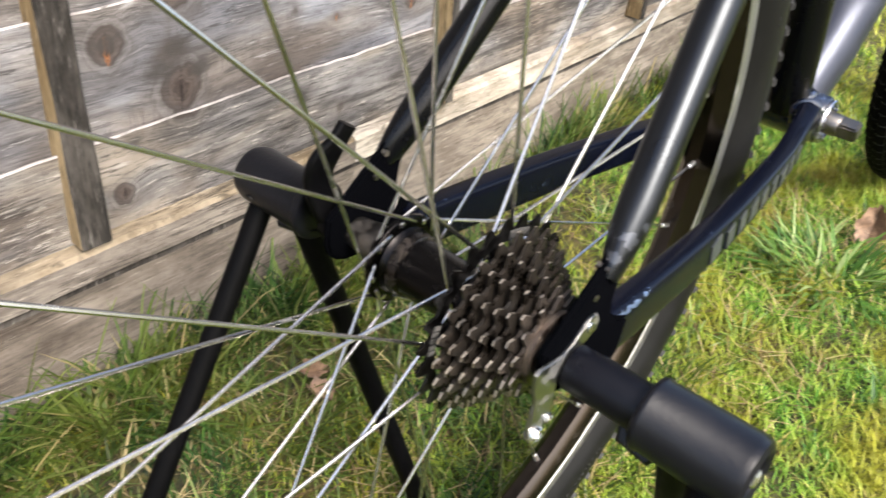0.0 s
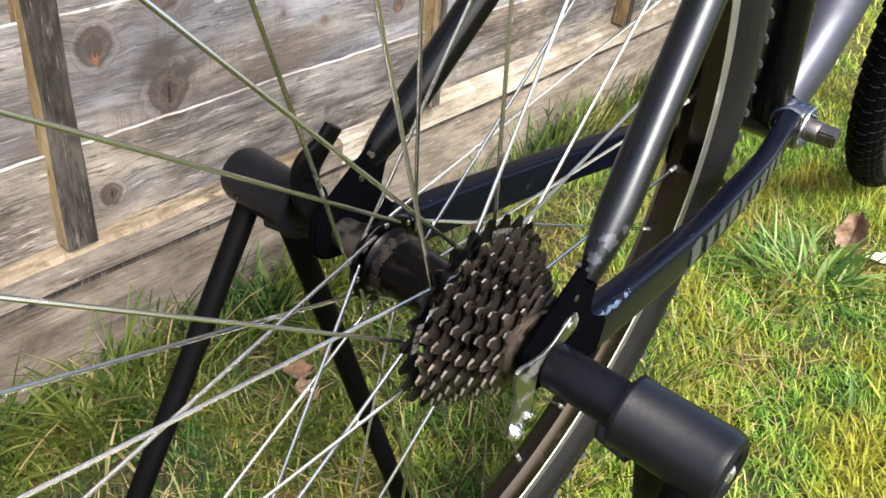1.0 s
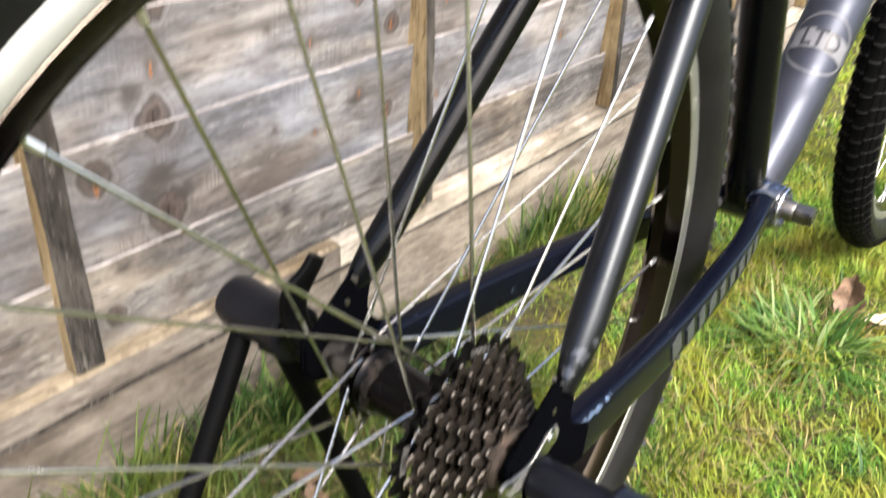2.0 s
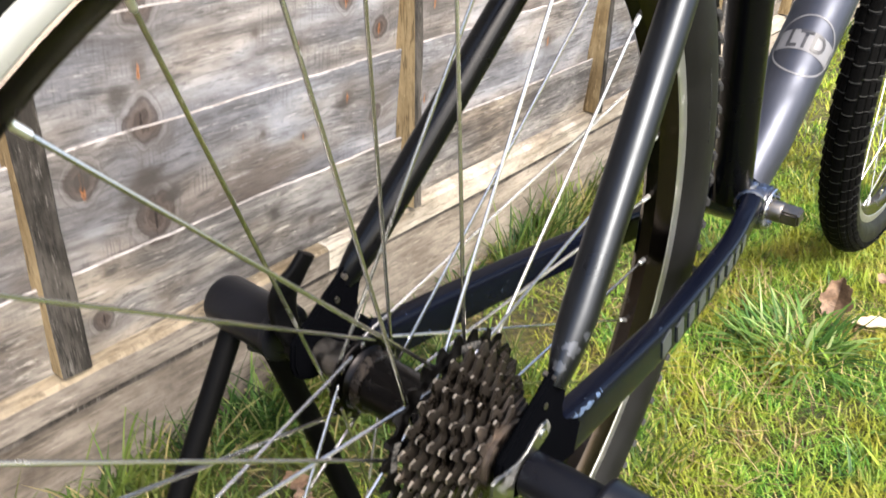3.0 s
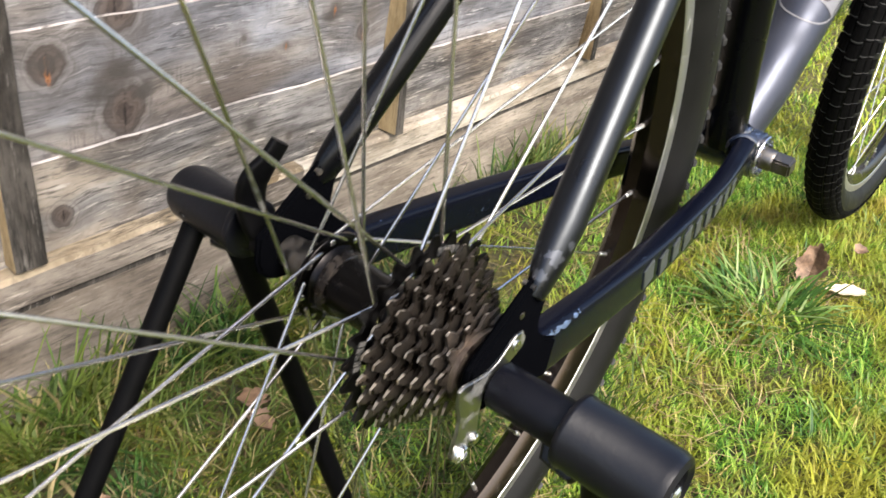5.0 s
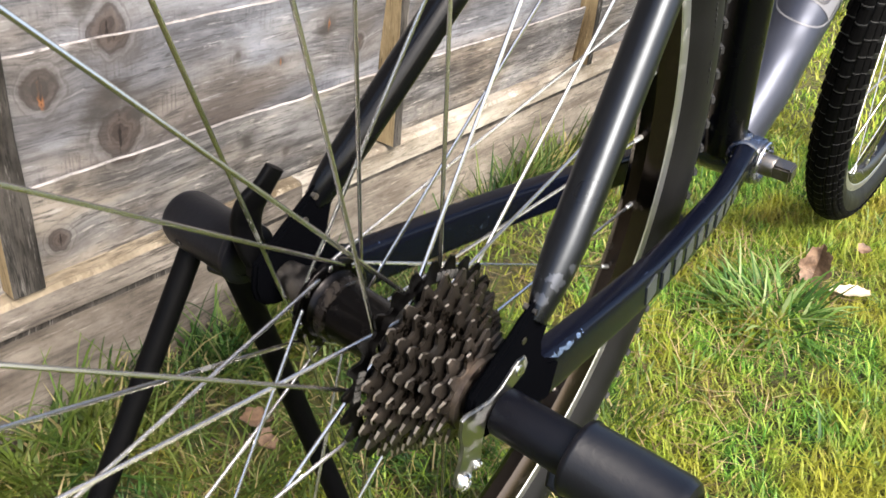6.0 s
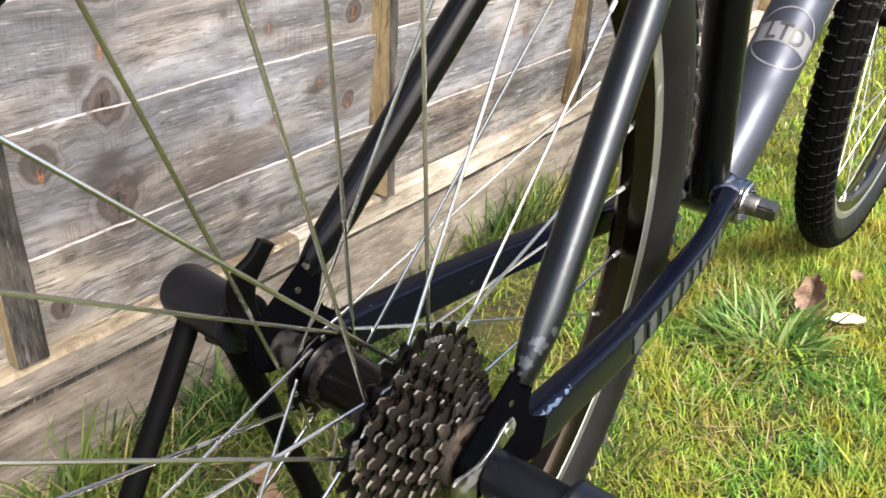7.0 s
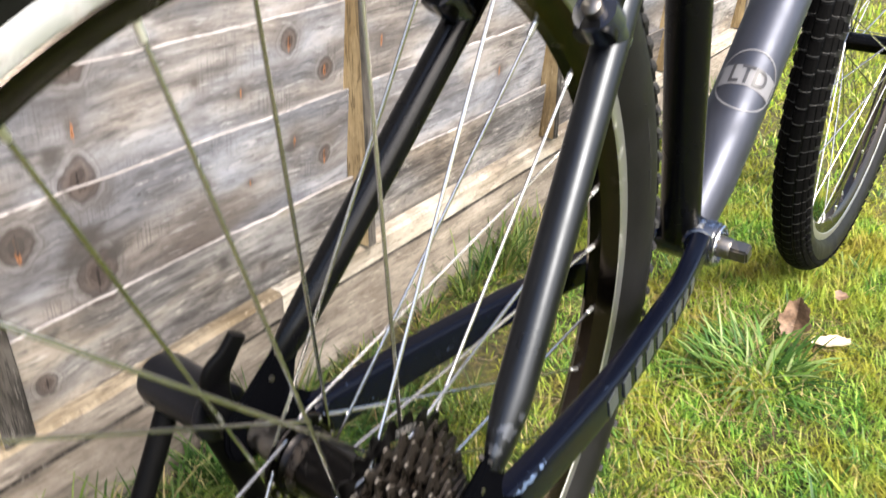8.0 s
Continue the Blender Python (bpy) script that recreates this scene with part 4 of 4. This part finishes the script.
b.from_mesh(me)
bmesh.ops.subdivide_edges(b, edges=[e for e in b.edges if e.calc_length() > 0.004], cuts=2)
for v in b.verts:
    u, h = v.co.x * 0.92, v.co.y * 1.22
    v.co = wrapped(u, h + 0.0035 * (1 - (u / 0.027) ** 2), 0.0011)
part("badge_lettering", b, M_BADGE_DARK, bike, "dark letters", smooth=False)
part("cable_stop", sweep([dt0 + dt_dir * 0.205 + out_dir * 0.027 - dt_dir * 0.008, dt0 + dt_dir * 0.205 + out_dir * 0.027 + dt_dir * 0.008], 0.0035, 14), M_SILVER, bike, "small silver cable stop")

# head tube and fork that carry the front wheel
head = dt0 + dt_dir * 0.60
steer = Vector((0, -0.32, 0.947))
part("head_tube", sweep([head - steer * 0.05 + Vector((0, 0.018, 0)), head + steer * 0.08 + Vector((0, 0.018, 0))], 0.021, 28), M_DOWN, bike)
crown = head - steer * 0.06 + Vector((0, 0.018, 0))
part("fork_crown", sweep([crown + Vector((-0.068, 0, 0)), crown + Vector((-0.04, 0, 0.006)), crown + Vector((0.04, 0, 0.006)), crown + Vector((0.068, 0, 0))], [0.018, 0.021, 0.021, 0.018], 20), M_FRAME, bike)
for s in (1, -1):
    part("fork_leg", sweep([crown + Vector((s * 0.062, 0, 0)), FRONT + Vector((s * 0.060, -0.02, 0.10)), FRONT + Vector((s * 0.058, 0, -0.012))], [0.0165, 0.016, 0.013], 20), M_FRAME, bike)

fhub = lathe([(-0.050, 0.005), (-0.050, 0.0085), (-0.038, 0.0105), (-0.0365, 0.020), (-0.0335, 0.020), (-0.032, 0.0125), (0.032, 0.0125), (0.0335, 0.020), (0.0365, 0.020), (0.038, 0.0105), (0.050, 0.0085), (0.050, 0.005)], 28)
front = wheel_parts(bike, FRONT, "front_wheel", "spoked front wheel with a chunky block-tread tyre", 0.046, 2.0, (-0.035, 0.035), 0.018, fhub, "black front hub")


def tread_block(b, a, x0, x1, length, bow, r0, depth, lip):
    """One raised rubber block on the crown: its sides drop into the grooves, its leading end carries a lip painted as
    if lit.
    """
    h = 0.023
    cols = []
    for k in range(5):
        u = k / 4
        dx = x0 + (x1 - x0) * u
        th = math.asin(max(-0.98, min(0.98, dx / h)))
        col = []
        for da, deep in ((-0.5, 0.55), (0.5 - lip, 0.95), (0.5, 1.0)):
            aa = a + (da * length - bow * (2 * u - 1) ** 2) / 0.33
            for lift in (-0.0012, depth * deep * (0.86 if k in (0, 4) else 1.0)):
                rr, xx = r0 + (0.0235 + lift) * math.cos(th), dx + lift * math.sin(th)
                col.append(b.verts.new((xx, rr * math.cos(aa), rr * math.sin(aa))))
        cols.append(col)
    for p, q in zip(cols, cols[1:]):
        for i, j, tone in ((0, 1, 0), (1, 3, 0), (3, 5, 1), (5, 4, 0)):
            b.faces.new((p[i], p[j], q[j], q[i])).material_index = tone
    for p in (cols[0], cols[-1]):
        b.faces.new((p[0], p[1], p[3], p[5], p[4]))


b = bmesh.new()
N = 106
PITCH = 2 * math.pi * 0.33 / N
for i in range(N):
    a = 2 * math.pi * i / N
    # a wide centre block, two slit shoulder blocks and a thin edge knob on either side
    for x0, x1, shift, fill, bow, lip in ((-0.0062, 0.0062, 0.0, 0.86, 0.0016, 0.07), (0.0074, 0.0142, -0.30, 0.88, 0.0008, 0.06), (0.0148, 0.0190, -0.36, 0.88, 0.0002, 0.04), (0.0196, 0.0224, -0.42, 0.60, 0.0, 0.05),
                                          (-0.0142, -0.0074, -0.30, 0.88, 0.0008, 0.06), (-0.0190, -0.0148, -0.36, 0.88, 0.0002, 0.04), (-0.0224, -0.0196, -0.42, 0.60, 0.0, 0.05)):
        tread_block(b, a + shift * 2 * math.pi / N, x0, x1, PITCH * fill, bow, 0.308, 0.0030, lip)
bmesh.ops.recalc_face_normals(b, faces=b.faces[:])
place(part("tread", b, M_TREAD, front, "rows of rectangular rubber tread blocks", smooth=False), front).data.materials.append(M_TREAD_LIP)

# ---- axle stand ----
stand = thing("axle_stand", "black rear-axle bicycle stand with tubular legs on the lawn", "bike stand", (0, 0, GROUND))


def stand_part(name, bm, mat, label=""):
    ob = part(name, bm, mat, stand, label)
    ob.matrix_parent_inverse = Matrix.Translation((0, 0, -GROUND))
    return ob


stand_part("cup", lathe([(-0.0985, 0.0125), (-0.0985, 0.0150), (-0.0995, 0.0163), (-0.1030, 0.0163), (-0.1036, 0.0170), (-0.1520, 0.0172), (-0.1560, 0.0160), (-0.1580, 0.0125), (-0.1580, 0.0)], 48, AXLE), M_STAND, "black plastic axle cup")
stand_part("cup", lathe([(0.1150, 0.0), (0.1150, 0.0150), (0.1158, 0.0170), (0.1172, 0.0177), (0.1188, 0.0177), (0.1196, 0.0171), (0.1615, 0.0176), (0.1650, 0.0164), (0.1666, 0.0138), (0.1650, 0.0112), (0.1610, 0.0100), (0.1610, 0.0)], 48, AXLE), M_STAND, "black plastic axle cup")
stand_part("collar", lathe([(-0.0975, 0.0125), (-0.0975, 0.0162), (-0.0985, 0.0180), (-0.1005, 0.0184), (-0.1022, 0.0180), (-0.1030, 0.0168), (-0.1030, 0.0125)], 48, AXLE, closed=True), M_STAND, "black ring at the mouth of the cup")
# black disc added in place of a dark hole in the cup
stand_part("set_screw", sweep([(-0.141, -0.0145, 0.3515), (-0.141, -0.0162, 0.3505)], 0.0032, 14), M_LEVER, "black plug standing in for a hole in the cup")
stand_part("sleeve", lathe([(0.0764, 0.0065), (0.0764, 0.0106), (0.0774, 0.0114), (0.1170, 0.0116), (0.1170, 0.0065)], 40, AXLE), M_STAND, "narrow black sleeve over the axle")
stand_part("end_bolt", lathe([(0.1600, 0.0), (0.1600, 0.0050), (0.1655, 0.0046), (0.1666, 0.0032), (0.1666, 0.0)], 6, AXLE + Vector((0, 0.001, -0.002))), M_SILVER, "shiny end bolt")
for s in (1, -1):
    for x, out, slope, r in (((0.150, 0.10, -0.50, 0.0080), (0.132, 0.0, 0.36, 0.0080)) if s > 0 else ((0.1458, -0.03, -0.57, 0.0073), (0.1165, -0.08, 0.305, 0.0078))):
        top = Vector((s * x, 0, H - 0.012))
        d = Vector((s * out, slope, -1))
        long = H - GROUND - 0.018
        ps = [top + d * t for t in (0.0, 0.05, 0.2, long - 0.022, long - 0.008)]
        # the tube bends inwards where it meets the lawn
        ps += [top + d * long + Vector((-s * 0.006, 0.002 * slope, -0.002)), top + d * long + Vector((-s * 0.024, 0.010 * slope, -0.008))]
        stand_part("leg", sweep(ps, r, 20), M_LEG, "black tubular leg")
    stand_part("bracket", sweep([(s * 0.108, 0, H - 0.010), (s * 0.110, 0, H - 0.018), (s * 0.124, 0, H - 0.021), (s * 0.130, 0, H - 0.014)], [(0.006, 0.003), (0.010, 0.006), (0.010, 0.006), (0.006, 0.003)], 16), M_STAND, "moulded leg socket")


# ---- fallen leaves ----
def leaf(lx, ly, lobes, curl, seed):
    """A dry curled leaf, its thin blade given thickness."""
    b = bmesh.new()
    rng = random.Random(seed)
    n, rings = 40, 5
    top, low = [], []
    for layer, dz in ((top, 0.0004), (low, -0.0004)):
        for k in range(rings + 1):
            row = []
            for i in range(n):
                a = 2 * math.pi * i / n
                edge = 1 + lobes * math.sin(7 * a + seed) + 0.06 * math.sin(17 * a)
                r = k / rings * edge
                x, y = lx * r * math.cos(a), ly * r * math.sin(a) * (1 - 0.25 * math.cos(a))
                z = curl * (x / lx) ** 2 * 0.5 + curl * abs(y / ly) + 0.004 * noise.noise((x * 60 + seed, y * 60, 0)) + dz
                row.append(b.verts.new((x, y, z)))
            layer.append(row)
    for layer in (top, low):
        for p, q in zip(layer, layer[1:]):
            for i in range(n):
                b.faces.new((p[i], p[(i + 1) % n], q[(i + 1) % n], q[i]))
    for i in range(n):
        b.faces.new((top[-1][i], top[-1][(i + 1) % n], low[-1][(i + 1) % n], low[-1][i]))
    bmesh.ops.remove_doubles(b, verts=b.verts[:], dist=1e-6)
    bmesh.ops.recalc_face_normals(b, faces=b.faces[:])
    return b


def fallen(label, mat, size, lobes, curl, seed, at, turn):
    ob = part("fallen_leaf", leaf(size[0], size[1], lobes, curl, seed), mat, None)
    ob.matrix_basis = pose(*at, *turn)
    return tagged(ob, label, "leaf", "fallen leaves")


fallen("curled brown dead leaf standing in the grass", M_LEAF, (0.027, 0.0195, 0), 0.10, 0.012, 2, (0.034, 0.842, 0.047), (0, -72, 97))
fallen("pale dry leaf lying on the lawn", M_PALE, (0.029, 0.0085, 0), 0.05, 0.008, 5, (0.085, 0.826, 0.030), (16, 0, 40))
fallen("small brown leaf scrap in the grass", M_LEAF, (0.010, 0.008, 0), 0.08, 0.004, 8, (0.066, 0.951, 0.038), (30, 0, 20))
fallen("curled brown dead leaf by the fence foot", M_LEAF, (0.015, 0.009, 0), 0.10, 0.012, 11, (-0.262, 0.122, 0.042), (35, 20, 70))
fallen("torn brown dead leaf by the fence foot", M_LEAF, (0.014, 0.011, 0), 0.10, 0.010, 14, (-0.236, 0.112, 0.034), (-12, 10, 10))
fallen("small dry leaf stalk on the lawn", M_LEAF, (0.011, 0.0035, 0), 0.05, 0.004, 17, (-0.258, -0.037, 0.034), (10, 0, 50))


# ---- grass ----
def blades(rng, x, y, length, width, lean, curl, heading=None, base=GROUND):
    """Vertices of curved blades, seven each: three pairs and a tip."""
    n = len(x)
    h = rng.uniform(0, 2 * np.pi, n) if heading is None else heading
    dirx, diry = np.cos(h), np.sin(h)
    out = np.zeros((n, 7, 3))
    px_, pz = np.zeros(n), np.full(n, 0.0)
    prev = 0.0
    for k, s in enumerate((0.0, 0.38, 0.74, 1.0)):
        a = lean + curl * (s + prev) / 2
        px_ = px_ + np.sin(a) * length * (s - prev)
        pz = pz + np.cos(a) * length * (s - prev)
        prev = s
        w = width * (0.5, 0.52, 0.36, 0)[k]
        cx, cy = x + dirx * px_, y + diry * px_
        if k < 3:
            out[:, 2 * k] = np.stack([cx - diry * w, cy + dirx * w, base + pz], 1)
            out[:, 2 * k + 1] = np.stack([cx + diry * w, cy - dirx * w, base + pz], 1)
        else:
            out[:, 6] = np.stack([cx, cy, base + pz], 1)
    return out


def grass_object(name, verts, label, mat=None):
    n = len(verts)
    me = bpy.data.meshes.new(name)
    me.vertices.add(n * 7)
    me.vertices.foreach_set("co", verts.reshape(-1))
    idx = np.array([0, 1, 3, 2, 2, 3, 5, 4, 4, 5, 6])
    loops = (np.arange(n)[:, None] * 7 + idx[None]).reshape(-1)
    me.loops.add(len(loops))
    me.loops.foreach_set("vertex_index", loops)
    starts = (np.arange(n)[:, None] * 11 + np.array([0, 4, 8])[None]).reshape(-1)
    me.polygons.add(n * 3)
    me.polygons.foreach_set("loop_start", starts)
    me.polygons.foreach_set("use_smooth", np.ones(n * 3, dtype=bool))
    me.update(calc_edges=True)
    me.validate()
    me.materials.append(mat or M_GRASS)
    return tagged(new(name, me), label, "grass", kind="stuff")


rg = np.random.default_rng(7)


def scatter(n, x0, x1, y0, y1, thin=1.0, soft=0.0):
    """Blade feet over an area whose borders fade over the width soft."""
    x, y = rg.uniform(x0, x1, n) + rg.normal(0, 1, n) * soft, rg.uniform(y0, y1, n) + rg.normal(0, 1, n) * soft
    gap = np.array([noise.noise((a * 13, b * 13, 5)) for a, b in zip(x, y)])
    bare = np.clip((-0.02 - x) / 0.22, 0, 1) * np.clip((1.1 - y) / 0.6, 0, 1)
    keep = (x > FENCE_X - 0.0287 * y + 0.012) & (gap * 0.9 + rg.uniform(-0.3, 1.3, n) > bare * thin)
    return x[keep], y[keep]


def lawn(n, area, lo, hi, width, thin=1.0, soft=0.0):
    x, y = scatter(n, *area, thin, soft)
    k = len(x)
    clump = np.array([noise.noise((a * 7, b * 7, 1)) for a, b in zip(x, y)])
    length = rg.uniform(lo, hi, k) * (1 + 0.5 * clump)
    return blades(rg, x, y, length, width * rg.uniform(0.6, 1.25, k), rg.uniform(0.1, 1.0, k), rg.uniform(0.2, 1.3, k))


near = lawn(140000, (-0.42, 0.45, -0.35, 1.35), 0.008, 0.032, 0.0016, soft=0.05)
straw = lawn(2000, (-0.42, 0.45, -0.35, 1.35), 0.015, 0.035, 0.0013)
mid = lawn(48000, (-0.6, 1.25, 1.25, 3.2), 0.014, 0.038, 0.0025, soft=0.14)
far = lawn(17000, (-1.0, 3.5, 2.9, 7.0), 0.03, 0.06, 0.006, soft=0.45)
side = lawn(32000, (0.50, 4.0, -3.0, 3.0), 0.025, 0.05, 0.005, soft=0.30)
beside_fence = np.concatenate([lawn(19000, (-0.43, 0.02, -0.35, 0.45), 0.006, 0.028, 0.0013, 0.6), lawn(7500, (-0.43, 0.02, -0.35, 0.45), 0.025, 0.060, 0.0018, 0.0)])
grass_object("damp_grass", beside_fence, "thin dark green grass growing beside the fence", M_GRASS_EDGE)
sx, sy = scatter(2600, -0.42, 0.10, -0.35, 0.9, 0.0)
sn = len(sx)
flat = blades(rg, sx, sy, rg.uniform(0.02, 0.06, sn), np.full(sn, 0.0011), rg.uniform(1.25, 1.6, sn), rg.uniform(-0.3, 0.2, sn), base=GROUND + 0.012)
grass_object("straw", flat, "pale dry straw lying flat in the grass", M_STRAW)
grass_object("far_grass", np.concatenate([mid, far]), "mossy lawn grass beyond the bicycle, painted sunlit yellow-green", M_GRASS_SUNLIT)
grass_object("grass", np.concatenate([near, straw, side]), "short mixed green and straw lawn grass")


def tuft(cx, cy, n, spread, lo, hi, width, lean=(0.25, 1.15)):
    a, r = rg.uniform(0, 2 * np.pi, n), spread * np.sqrt(rg.uniform(0, 1, n))
    x, y = cx + r * np.cos(a), cy + r * np.sin(a)
    x = np.maximum(x, FENCE_X + 0.014 - 0.0287 * y)
    return blades(rg, x, y, rg.uniform(lo, hi, n), width * rg.uniform(0.6, 1.2, n), rg.uniform(*lean, n), rg.uniform(0.3, 1.1, n), a + rg.normal(0, 0.5, n))


tufts = [tuft(0.022, 0.715, 240, 0.055, 0.035, 0.100, 0.0042, (0.4, 1.5)), tuft(0.05, 0.70, 70, 0.05, 0.035, 0.08, 0.0034, (0.6, 1.4))]
for k in range(90):
    tufts.append(tuft(rg.uniform(-0.3, 0.45), rg.uniform(-0.1, 1.6), 16, 0.016, 0.022, 0.055, 0.0024, (0.2, 1.2)))
grass_object("grass_tuft", np.concatenate(tufts), "coarse dark green grass tuft in the lawn", M_GRASS_DARK)
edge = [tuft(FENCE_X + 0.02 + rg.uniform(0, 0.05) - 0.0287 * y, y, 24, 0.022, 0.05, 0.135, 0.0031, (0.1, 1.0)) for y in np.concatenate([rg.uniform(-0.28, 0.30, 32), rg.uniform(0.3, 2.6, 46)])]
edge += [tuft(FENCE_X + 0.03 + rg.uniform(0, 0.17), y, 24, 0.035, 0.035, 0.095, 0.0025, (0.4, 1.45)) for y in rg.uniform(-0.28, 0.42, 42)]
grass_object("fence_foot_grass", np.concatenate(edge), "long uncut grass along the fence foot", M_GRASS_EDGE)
